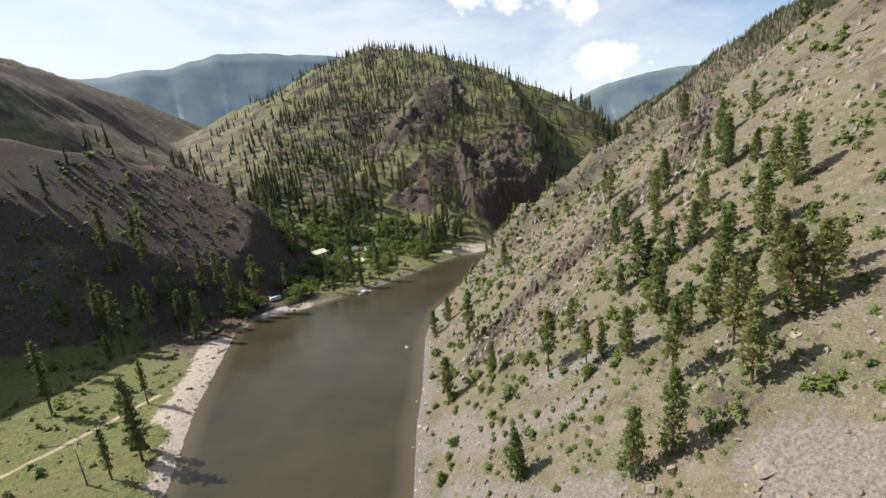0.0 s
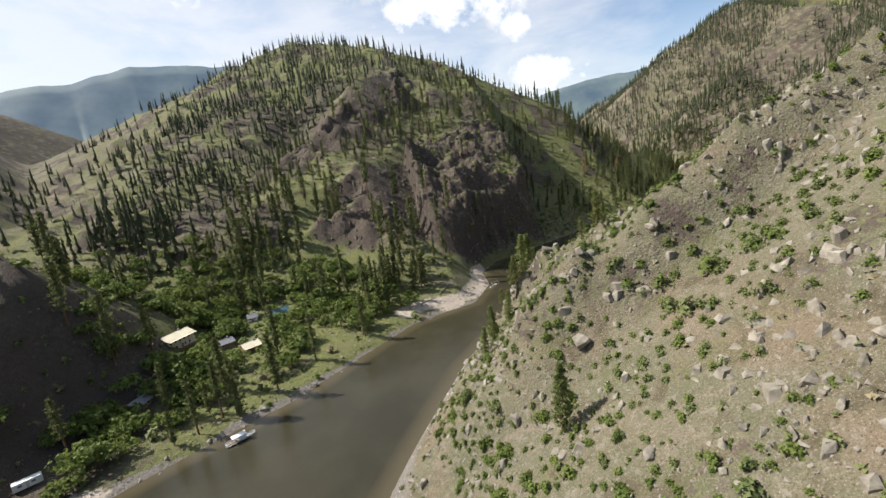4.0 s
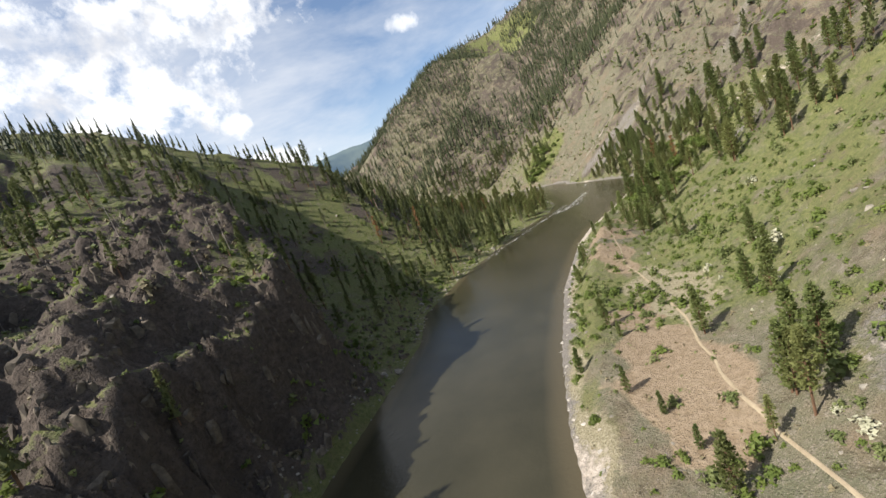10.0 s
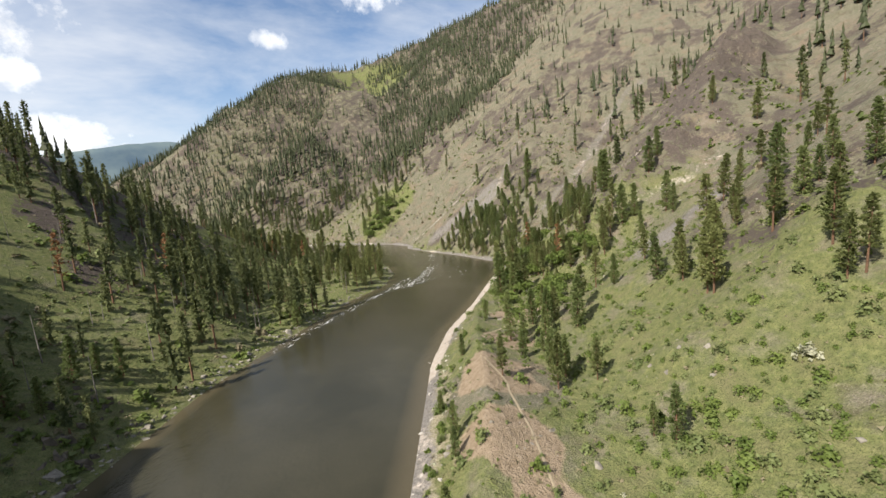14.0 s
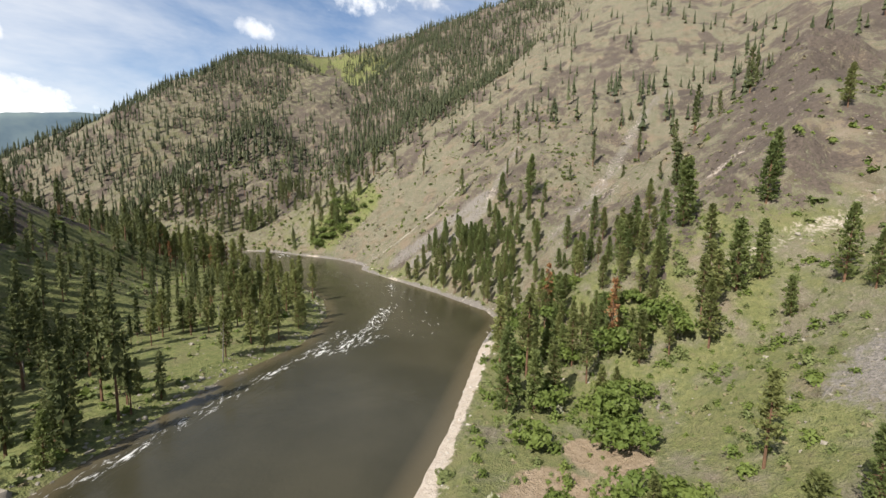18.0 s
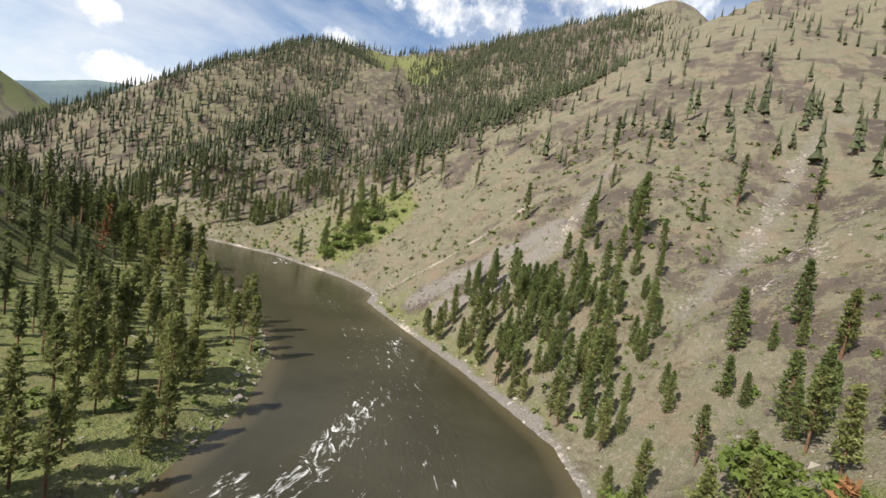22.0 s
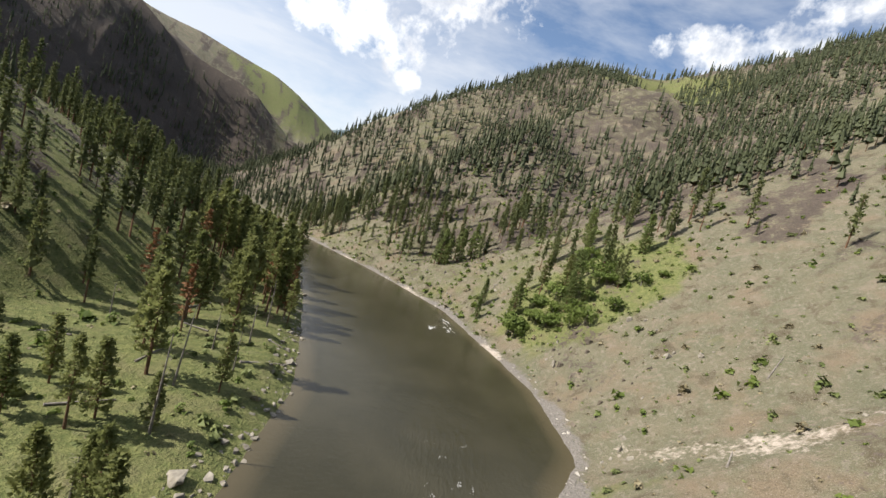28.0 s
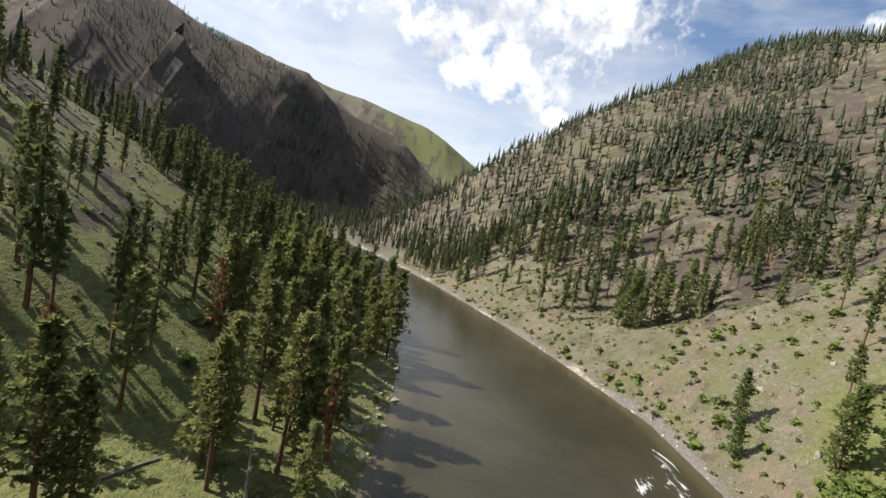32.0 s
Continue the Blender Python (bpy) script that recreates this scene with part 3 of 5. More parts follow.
    shore = shore * (1 - left * step(x, 60, 80) * step(212 - x, 0, 20) * step(y, 440, 470)) * (1 - 0.45 * left * (y > 500))
    grey = np.maximum(grey, shore * 0.7)
    sand = np.maximum(sand, shore * (0.08 + 0.62 * (1 - left) * step(x, 90, 140) * step(grain(x, y, 22, 161), 0.3, 0.85)))
    soil, straw = np.zeros_like(x), np.zeros_like(x)
    for cx, cy, reach in SOILS:
        soil = np.maximum(soil, blob(x, y, cx, cy, reach))
    for line, reach in STRAWS:
        k, _, _ = along(x, y, line)
        straw = np.maximum(straw, 1 - step(k + 0.6 * reach * cloudy(x, y, 14, 3, 98), reach * 0.4, reach * 1.3))
    return green, rock, grey, sand, soil, straw * (1 - left)


def store(mesh, name, values):
    mesh.attributes.new(name, "FLOAT", "POINT").data.foreach_set("value", np.ascontiguousarray(values, np.float32).ravel())


ground = tagged(new("ground", sheet("ground", GX, GY, MZ)), "steep canyon land of dry grass, rock and scree", "ground", kind="structure")
ground.data.materials.append(EARTH)
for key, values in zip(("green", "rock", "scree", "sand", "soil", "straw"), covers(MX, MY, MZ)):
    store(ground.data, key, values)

wx, wy = np.arange(-160, 720, 4.0), np.arange(-900, 1560, 4.0)
wgx, wgy = np.meshgrid(wx, wy)
wd, _ = from_river(wgx, wgy)
MIDDLE = [(-40, -900), (-40, -300), (-48, 60), (-62, 133), (-70, 207), (-60, 250), (-30, 290), (0, 335), (50, 400), (95, 448), (150, 490), (210, 535), (290, 580), (400, 607), (480, 620), (520, 655), (560, 730), (600, 810), (614, 900), (605, 1000), (575, 1110), (500, 1250), (400, 1370), (230, 1530)]


def down_river(x, y):
    """Metres along and across the stream."""
    best, s, n, run = np.full(x.shape, 1e9), np.zeros(x.shape), np.zeros(x.shape), 0.0
    for p, q in zip(MIDDLE, MIDDLE[1:]):
        dx, dy = q[0] - p[0], q[1] - p[1]
        size = math.hypot(dx, dy)
        k = np.clip(((x - p[0]) * dx + (y - p[1]) * dy) / size**2, 0, 1)
        ox, oy = x - p[0] - k * dx, y - p[1] - k * dy
        d = np.hypot(ox, oy)
        near = d < best
        best, s, n = np.where(near, d, best), np.where(near, run + k * size, s), np.where(near, (dx * oy - dy * ox) / size, n)
        run += size
    return s, n


rapid = np.zeros_like(wgx)
for line, reach, force in (([(300, 622), (345, 631), (420, 641), (455, 648)], 7, 0.8), ([(432, 632), (470, 640), (505, 655)], 9, 0.86), ([(480, 615), (520, 655), (560, 700)], 30, 0.54), ([(545, 680), (575, 740), (592, 780)], 16, 0.5), ([(55, 418), (62, 428)], 6, 0.9), ([(648, 880), (655, 905)], 5, 0.9), ([(416, 641), (446, 632), (460, 626)], 6, 0.84), ([(425, 635), (448, 626)], 4, 0.9), ([(552, 680), (570, 692)], 7, 0.8), ([(636, 884), (642, 890)], 4, 1.0)):
    k, _, _ = along(wgx, wgy, line)
    rapid = np.maximum(rapid, force * (1 - step(k, reach * 0.4, reach)))
river = tagged(new("water", sheet("water", wx, wy, np.zeros_like(wgx), wd < 3)), "brownish green river water with ripples and white riffles", "river", kind="structure")
river.data.materials.append(WATER)
store(river.data, "rapid", rapid)
store(river.data, "shallow", 1 - step(-wd, 0, 14))
fs, fn = down_river(wgx, wgy)
river.data.attributes.new("flow", "FLOAT_VECTOR", "POINT").data.foreach_set("vector", np.stack([fs, fn, np.zeros_like(fs)], -1).astype(np.float32).ravel())

# ---- plants: triangles as arrays, so that woods can be joined quickly ----
def tris_mesh(name, tris, materials, slots=None, tint=None):
    """A mesh of loose triangles (count, 3, 3)."""
    tris = np.asarray(tris, np.float32)
    mesh = bpy.data.meshes.new(name)
    mesh.vertices.add(len(tris) * 3)
    mesh.vertices.foreach_set("co", tris.ravel())
    mesh.loops.add(len(tris) * 3)
    mesh.loops.foreach_set("vertex_index", np.arange(len(tris) * 3))
    mesh.polygons.add(len(tris))
    mesh.polygons.foreach_set("loop_start", np.arange(0, len(tris) * 3, 3))
    for m in materials:
        mesh.materials.append(m)
    if slots is not None:
        mesh.polygons.foreach_set("material_index", np.asarray(slots, np.int32))
    mesh.update(calc_edges=True)
    if tint is not None:
        store(mesh, "tint", tint)
    return mesh


def tuft(rng, centre, out, size, count):
    """A clump of needles or leaves: a few bent slivers round a direction."""
    made = []
    for _ in range(count):
        way = out + rng.normal(0, 0.55, 3)
        way /= np.linalg.norm(way)
        across = np.cross(way, rng.normal(0, 1, 3))
        across /= np.linalg.norm(across) + 1e-6
        start = centre + rng.normal(0, 0.25 * size, 3)
        made.append((start - across * size * 0.42, start + across * size * 0.42, start + way * size * rng.uniform(0.8, 1.3)))
    return made


def leaflets(rng, centre, out, size, count):
    """Leaves that lie along the outside of a rounded crown."""
    made = []
    for _ in range(count):
        way = np.cross(out, rng.normal(0, 1, 3)) + 0.45 * out + rng.normal(0, 0.3, 3)
        way /= np.linalg.norm(way)
        across = np.cross(way, out + rng.normal(0, 0.45, 3))
        across /= np.linalg.norm(across) + 1e-6
        start = centre + rng.normal(0, 0.3 * size, 3) - way * size * 0.5
        made.append((start - across * size * 0.55, start + across * size * 0.55, start + way * size * rng.uniform(0.9, 1.25)))
    return made


def rod(p, q, r0, r1, sides=6):
    """A tapered stick as triangles."""
    p, q = np.array(p, float), np.array(q, float)
    axis_way = (q - p) / np.linalg.norm(q - p)
    a = np.cross(axis_way, (0.3, 0.9, 0.1))
    a /= np.linalg.norm(a)
    b = np.cross(axis_way, a)
    ring = [math.cos(t) * a + math.sin(t) * b for t in np.arange(sides) * 2 * math.pi / sides]
    made = []
    for i in range(sides):
        u, v = ring[i], ring[(i + 1) % sides]
        made += [(p + u * r0, p + v * r0, q + v * r1), (p + u * r0, q + v * r1, q + u * r1)]
    return made


def pine(seed, tall, wide, bare, branches, per, leaves, size, sides=7, gaps=0.0):
    """Crown and trunk triangles of a pine, foot at the origin."""
    rng = np.random.default_rng(seed)
    lean = rng.normal(0, 0.012 * tall, 2)
    spine = lambda u: np.array([lean[0] * u * u, lean[1] * u * u, tall * u])
    crown, wood = [], []
    knots = (0, 0.3, 0.65, 1.0)
    for a, b in zip(knots, knots[1:]):
        thick = lambda u: 0.0155 * tall * (1 - 0.93 * u) ** 0.9 + 0.02
        wood += rod(spine(a) - (0, 0, 0.8 if a == 0 else 0), spine(b), thick(a), thick(b), sides)
    for k in range(branches):
        u = bare + (1 - bare) * ((k + rng.uniform(0, 1)) / branches) ** 0.92
        if rng.random() < gaps:
            continue
        angle = k * 2.4 + rng.uniform(-0.5, 0.5)
        full = (u - bare) / (1 - bare)
        reach = wide * min(1.0, 0.55 + 2.2 * full) * (1 - full) ** 0.62 * rng.uniform(0.55, 1.12) + 0.25
        out = np.array([math.cos(angle), math.sin(angle), rng.uniform(-0.12, 0.3)])
        tip = spine(u) + out * reach
        if sides > 4:
            wood += rod(spine(u), tip, 0.09 + 0.02 * reach, 0.03, 3)
        for j in range(per):
            f = 0.35 + 0.65 * (j + rng.uniform(0, 1)) / per
            crown += tuft(rng, spine(u) + out * reach * f + rng.normal(0, 0.16 * reach + 0.1, 3) * (1, 1, 0.5), out * 0.8 + (0, 0, 0.5), size * rng.uniform(0.75, 1.25), leaves)
    crown += tuft(rng, spine(0.985), np.array([0, 0, 1.0]), size, leaves + 2)
    return np.array(crown), np.array(wood)


def tiers(seed, tall, wide, bare, count, sides=7):
    """Ragged skirts of boughs, one over another: the crown of a conifer seen from afar."""
    rng = np.random.default_rng(seed)
    made = []
    for i in range(count):
        low = tall * (bare + (1 - bare) * i / count)
        rise = tall * (1 - bare) / count * rng.uniform(1.5, 2.0)
        reach = wide * (1 - i / count) ** 0.75 * rng.uniform(0.75, 1.1)
        shift = rng.normal(0, 0.12 * reach, 2)
        ring = [np.array([shift[0] + math.cos(a) * reach * k, shift[1] + math.sin(a) * reach * k, low + z]) for a, k, z in zip(np.arange(sides) * 6.283 / sides + rng.uniform(0, 6), rng.uniform(0.5, 1.25, sides), rng.uniform(-0.9, 0.9, sides))]
        top = np.array([shift[0], shift[1], low + rise])
        made += [(top, ring[j], ring[(j + 1) % sides]) for j in range(sides) if rng.random() > 0.12]
    return np.array(made)


def broadleaf(seed, tall, wide, clumps, leaves, size, sides=6):
    """A rounded leafy tree."""
    rng = np.random.default_rng(seed)
    crown, wood = [], rod((0, 0, -0.6), (0.1, 0, tall * 0.4), 0.03 * tall, 0.02 * tall, sides)
    hubs = [np.array([math.cos(t) * wide * 0.45, math.sin(t) * wide * 0.45, tall * rng.uniform(0.5, 0.72)]) for t in rng.uniform(0, 6.28, 6)] + [np.array([0, 0, tall * 0.78])]
    for hub in hubs:
        wood += rod((0.1, 0, tall * 0.38), hub, 0.014 * tall, 0.05, 4)
    for _ in range(clumps):
        hub = hubs[rng.integers(len(hubs))]
        way = rng.normal(0, 1, 3)
        way /= np.linalg.norm(way)
        at = hub + way * (wide * 0.48, wide * 0.48, tall * 0.22) * rng.uniform(0.7, 1.05)
        if at[2] > tall * 0.12:
            crown += leaflets(rng, at, way + (0, 0, 0.3), size * rng.uniform(0.7, 1.3), leaves)
    return np.array(crown), np.array(wood)


def shrub(seed, tall, wide, clumps, leaves, size):
    rng = np.random.default_rng(seed)
    made = []
    for _ in range(clumps):
        way = rng.normal(0, 1, 3)
        way[2] = abs(way[2])
        way /= np.linalg.norm(way)
        lobe = 0.75 + 0.35 * math.sin(3 * math.atan2(way[1], way[0]) + seed)
        made += leaflets(rng, way * (wide * 0.5 * lobe, wide * 0.5 * lobe, tall * 0.8) * rng.uniform(0.55, 1.0), way + (0, 0, 0.35), size * rng.uniform(0.7, 1.3), leaves)
    return np.array(made)


def boulder(seed, squash=(1, 1, 0.7), subdivisions=2):
    rng = np.random.default_rng(seed)
    bm = bmesh.new()
    bmesh.ops.create_icosphere(bm, subdivisions=subdivisions, radius=1.0)
    cuts = [(Vector(rng.normal(0, 1, 3)).normalized(), rng.uniform(0.55, 0.9)) for _ in range(14)]
    for v in bm.verts:
        for way, far in cuts:
            over = v.co.dot(way) - far
            if over > 0:
                v.co -= way * over * 0.9
        v.co *= 1 + 0.12 * (noise.noise(v.co * 1.7 + Vector((seed, 0, 0))))
        v.co = Vector(v.co[i] * squash[i] for i in range(3))
    tris = np.array([[v.co[:] for v in f.verts] for f in bm.faces])
    bm.free()
    return tris


def block(seed, squash=(1, 1, 0.7), corners=13):
    """An angular broken rock: the hull of points on a rough box."""
    rng = np.random.default_rng(seed)
    bm = bmesh.new()
    for k in range(corners):
        way = rng.normal(0, 1, 3)
        way = np.sign(way) * (np.abs(way) / np.linalg.norm(way)) ** 0.7
        bm.verts.new(tuple(way * rng.uniform(0.75, 1.05) * squash))
    bmesh.ops.convex_hull(bm, input=bm.verts)
    bmesh.ops.triangulate(bm, faces=bm.faces)
    tris = np.array([[v.co[:] for v in f.verts] for f in bm.faces])
    bm.free()
    return tris


def scattered(tris, places, turns, sizes):
    """Copies of triangles turned about z, scaled and moved, as one array."""
    c, s = np.cos(turns), np.sin(turns)
    x, y, z = tris[..., 0], tris[..., 1], tris[..., 2]
    out = np.empty((len(places), *tris.shape), np.float32)
    k = sizes[:, None, None]
    out[..., 0] = (c[:, None, None] * x - s[:, None, None] * y) * k + places[:, 0, None, None]
    out[..., 1] = (s[:, None, None] * x + c[:, None, None] * y) * k + places[:, 1, None, None]
    out[..., 2] = z * k + places[:, 2, None, None]
    return out.reshape(-1, 3, 3)


def woods(name, label, category, places, forms, seed, leaf, wood=BARK):
    """Many plants too far or too many to count, in one object."""
    rng = np.random.default_rng(seed)
    pick = rng.integers(0, len(forms), len(places))
    tris, slots, tint = [], [], []
    for k, (crown, trunk) in enumerate(forms):
        mine = places[pick == k]
        if not len(mine):
            continue
        turns, sizes = rng.uniform(0, 6.28, len(mine)), mine[:, 3]
        shade = rng.uniform(0, 1, len(mine))
        for slot, part_tris in ((0, crown), (1, trunk)):
            if len(part_tris):
                tris.append(scattered(part_tris, mine[:, :3], turns, sizes))
                slots.append(np.full(len(mine) * len(part_tris), slot))
                tint.append(np.repeat(shade, len(part_tris) * 3))
    return tagged(new(name, tris_mesh(name, np.concatenate(tris), [leaf, wood], np.concatenate(slots), np.concatenate(tint))), label, category, kind="stuff")


# ---- where things grow ----
def spread(seed, x0, x1, y0, y1, gap):
    rng = np.random.default_rng(seed)
    gx, gy = np.meshgrid(np.arange(x0, x1, gap), np.arange(y0, y1, gap))
    gx = gx.ravel() + rng.uniform(-0.5, 0.5, gx.size) * gap
    gy = gy.ravel() + rng.uniform(-0.5, 0.5, gy.size) * gap
    return gx, gy, rng


def forest_share(x, y):
    """How likely a pine stands at a place."""
    d, left = from_river(x, y)
    z = ground_z(x, y)
    share = np.where(left > 0.5, 0.1, 0.035)
    for cx, cy, reach, value in ((-100, 780, 280, 0.42), (150, 760, 220, 0.22), (150, 900, 150, 0.26), (-60, 1080, 260, 0.26), (300, 780, 150, 0.2), (330, 680, 80, 0.3), (430, 720, 90, 0.34), (500, 760, 80, 0.38), (520, 880, 110, 0.22), (470, 980, 120, 0.42), (520, 1120, 160, 0.6), (300, 1250, 300, 0.5), (-25, 455, 75, 0.6), (-110, 420, 110, 0.05), (-150, 560, 130, 0.5), (110, 200, 110, 0.02), (35, 95, 60, 0.02), (70, 300, 75, 0.008), (180, 420, 75, 0.02), (260, 440, 55, 0.02), (330, 470, 60, 0.1), (385, 495, 45, 0.3), (350, 420, 60, 0.22), (430, 505, 60, 0.34), (490, 545, 60, 0.36), (540, 590, 55, 0.34), (585, 660, 50, 0.34), (560, 480, 70, 0.16), (650, 560, 70, 0.06), (700, 640, 60, 0.05), (760, 700, 90, 0.03), (705, 785, 90, 0.0), (720, 865, 45, 0.16), (780, 900, 70, 0.3), (575, 625, 46, 0.5), (540, 582, 48, 0.28), (603, 668, 30, 0.5), (490, 545, 45, 0.26), (980, 930, 200, 0.9), (1130, 1000, 200, 0.85), (900, 1060, 120, 0.62), (760, 1030, 120, 0.2), (720, 1180, 140, 0.6), (900, 1350, 260, 0.62), (1100, 1430, 180, 0.85), (850, 1150, 130, 0.7), (1255, 1310, 100, 0.04), (1400, 1350, 200, 0.2), (850, 1750, 260, 0.6), (250, 1800, 450, 0.42), (640, 1350, 130, 0.6), (560, 1500, 150, 0.6), (720, 1500, 180, 0.55), (600, 1700, 250, 0.5), (1450, 1150, 260, 0.7), (1600, 950, 250, 0.7), (1300, 950, 200, 0.8), (-300, 260, 190, 0.012), (-150, 235, 60, 0.14), (-200, 130, 90, 0.03), (500, 330, 200, 0.07), (800, 500, 260, 0.06)):
        w = blob(x, y, cx, cy, reach)
        share = share * (1 - w) + value * w
    ridge, _, _ = along(x, y, [(p[0], p[1]) for p in CRESTS["home_hill"][0]])
    share = np.maximum(share, 0.3 * (1 - step(ridge, 6, 26)))
    ridge, _, _ = along(x, y, [(p[0], p[1]) for p in CRESTS["lookout"][0]])
    share = np.maximum(share, 0.3 * (1 - step(ridge, 10, 50)))
    share = np.where((left > 0.5) & (d < 30) & (y > 650) & (x > 380), np.maximum(share, 0.36), share)
    share = share * (0.1 + 1.85 * grain(x, y, 38, 101)) * (1 - 0.8 * rock_belt(x, y))
    for line, reach, _, _ in SLIDES:
        k, _, _ = along(x, y, line)
        share = share * step(k, reach * 0.8, reach * 1.3)
    for line, reach in SANDS:
        k, _, _ = along(x, y, line)
        share = share * step(k, reach, reach * 1.4)
    return np.where((d > 4) & (z > 0.5), share, 0)


def planted(x, y, sizes):
    return np.stack([x, y, ground_z(x, y) - 0.15, sizes], -1)


tx, ty, rng = spread(5, -420, 1780, -40, 2000, 7.0)
far_off = (tx > 1150) | (ty > 1350) | (tx < -330)
keep = rng.random(len(tx)) < forest_share(tx, ty) * np.where((tx > 850) | (ty > 1250), 0.8, 1.0)
for name, low, high, gap in (("home_hill", -420, 330, 45), ("lookout", 900, 1500, 60)):
    crest = sorted((p[0], p[1]) for p in CRESTS[name][0])
    keep &= ~((tx > low) & (tx < high) & (ty > np.interp(tx, [p[0] for p in crest], [p[1] for p in crest]) + gap) & ((ty < 1450) | (tx > 600)))
tx, ty = tx[keep], ty[keep]
SLOPE_PINES = [(11, 133), (-5, 140), (26, 114), (34, 104), (12, 87), (45, 82), (42, 98), (58, 121), (63, 119), (69, 118), (73, 109), (95, 158), (92, 142), (94, 132), (92, 121), (89, 110), (62, 85), (58, 90), (53, 70), (69, 86), (64, 77), (77, 129), (55, 121), (52, 91), (31, 69), (38, 68), (66, 100), (76, 102), (68, 75), (56, 80), (-12, 209), (5, 171), (38, 104), (35, 122), (52, 104), (50, 122), (65, 292), (68, 286), (72, 290), (44, 312), (40, 318), (154, 382), (150, 388), (160, 386)]
tx, ty = np.append(tx, [p[0] for p in SLOPE_PINES]), np.append(ty, [p[1] for p in SLOPE_PINES])
size = rng.normal(0.92, 0.2, len(tx)).clip(0.4, 1.3)
size[(ty > 1200) | (tx > 850)] *= 0.78
size[(tx < 250) & (ty > 520)] *= 0.68
size[(tx > -20) & (tx < 125) & (ty < 215)] *= 0.62
td, tl = from_river(tx, ty)
order = np.argsort(td * np.where((tx < 140) & (ty < 350) & (tl < 0.5), 0.3, np.where((tl < 0.5) & (tx > 230) & (tx < 560) & (ty > 390) & (ty < 640), 0.22, 1.0)) + 60 * (tl > 0.5) * (tx < 380) + 200 * ((ty < 20) | (ty > 990)) + 45 * (tl > 0.5) * (ty < 600))
pines = planted(tx, ty, size)[order]
td = td[order]
young = (pines[:, 0] > 90) & (pines[:, 0] < 300) & (pines[:, 1] > 380) & (pines[:, 1] < 520) & (tl[order] < 0.5)
pines[young, 3] *= 0.55
below_rib = (pines[:, 0] >= 300) & (pines[:, 0] < 455) & (pines[:, 1] > 390) & (pines[:, 1] < 530) & (tl[order] < 0.5)
pines[below_rib, 3] *= 0.66
slope = (pines[:, 0] < 110) & (pines[:, 1] > 215) & (pines[:, 1] < 350) & (tl[order] < 0.5)
pines[slope, 3] *= 0.5
belt_trees = (pines[:, 0] > 440) & (pines[:, 0] < 640) & (pines[:, 1] > 500) & (pines[:, 1] < 720) & (tl[order] < 0.5)
pines[belt_trees, 3] *= 0.58
meadow = (pines[:, 0] > 370) & (pines[:, 0] < 570) & (pines[:, 1] > 640) & (pines[:, 1] < 800) & (tl[order] > 0.5)
pines[meadow, 3] *= 0.72

NEAR = [pine(k, t, w, b, n, 6, 4, 1.0, 7, g) for k, (t, w, b, n, g) in enumerate(((28, 4.5, 0.18, 72, 0.05), (31, 4.2, 0.28, 70, 0.1), (24, 4.4, 0.1, 66, 0.04), (27, 3.9, 0.14, 66, 0.05), (29, 4.6, 0.32, 60, 0.14)))]
FIRS = [pine(10 + k, t, w, b, n, 6, 4, 0.92, 6) for k, (t, w, b, n) in enumerate(((25, 4.5, 0.04, 78), (21, 4.1, 0.03, 72), (28, 4.4, 0.08, 80)))]
MID = [pine(20 + k, t, w, b, 36, 4, 3, 1.0, 4) for k, (t, w, b) in enumerate(((27, 2.5, 0.24), (29, 2.4, 0.34), (23, 2.7, 0.12), (20, 2.6, 0.06)))]
FAR = [(tiers(40 + k, t, w, b, 6), None) for k, (t, w, b) in enumerate(((26, 3.4, 0.2), (30, 3.1, 0.26), (22, 3.6, 0.1), (18, 3.0, 0.08)))]
MID = [(np.concatenate([crown, tiers(30 + k, t, 1.9, b, 7)]), trunk) for k, ((crown, trunk), (t, b)) in enumerate(zip(MID, ((27, 0.3), (29, 0.4), (23, 0.16), (20, 0.1))))]
FAR = [(crown, np.array(rod((0, 0, -0.6), (0, 0, 20), 0.4, 0.12, 3))) for crown, _ in FAR]


def thing(name, m, label, category, group=""):
    ob = new(name)
    ob.empty_display_size = 0.5
    ob.matrix_world = m
    return tagged(ob, label, category, group)


def part(name, mesh, parent, label=""):
    ob = new(name, mesh)
    ob.parent = parent
    return tagged(ob, label) if label else ob


def set_out(kinds, name, label, category, group, places, seed, leaf, wood):
    """Trees as things: built once each, then copied."""
    rng = np.random.default_rng(seed)
    masters = []
    for k, (crown, trunk) in enumerate(kinds):
        ob = thing(name, Matrix(), label, category, group)
        part("trunk", tris_mesh("trunk", trunk, [wood]), ob)
        if len(crown):
            part("crown", tris_mesh("crown", crown, [leaf]), ob)
        masters.append([ob, False])
    for x, y, z, s in places:
        k = rng.integers(len(masters))
        m = Matrix.LocRotScale((x, y, z), Euler((rng.normal(0, 0.02), rng.normal(0, 0.02), rng.uniform(0, 6.28))), (s,) * 3)
        if not masters[k][1]:
            masters[k][0].matrix_world, masters[k][1] = m, True
        else:
            scale = masters[k][0].scale[0]
            copy_thing(masters[k][0], m @ Matrix.Scale(1 / scale, 4))
    for ob, used in masters:
        if not used:
            for o in (*ob.children, ob):
                bpy.data.objects.remove(o)


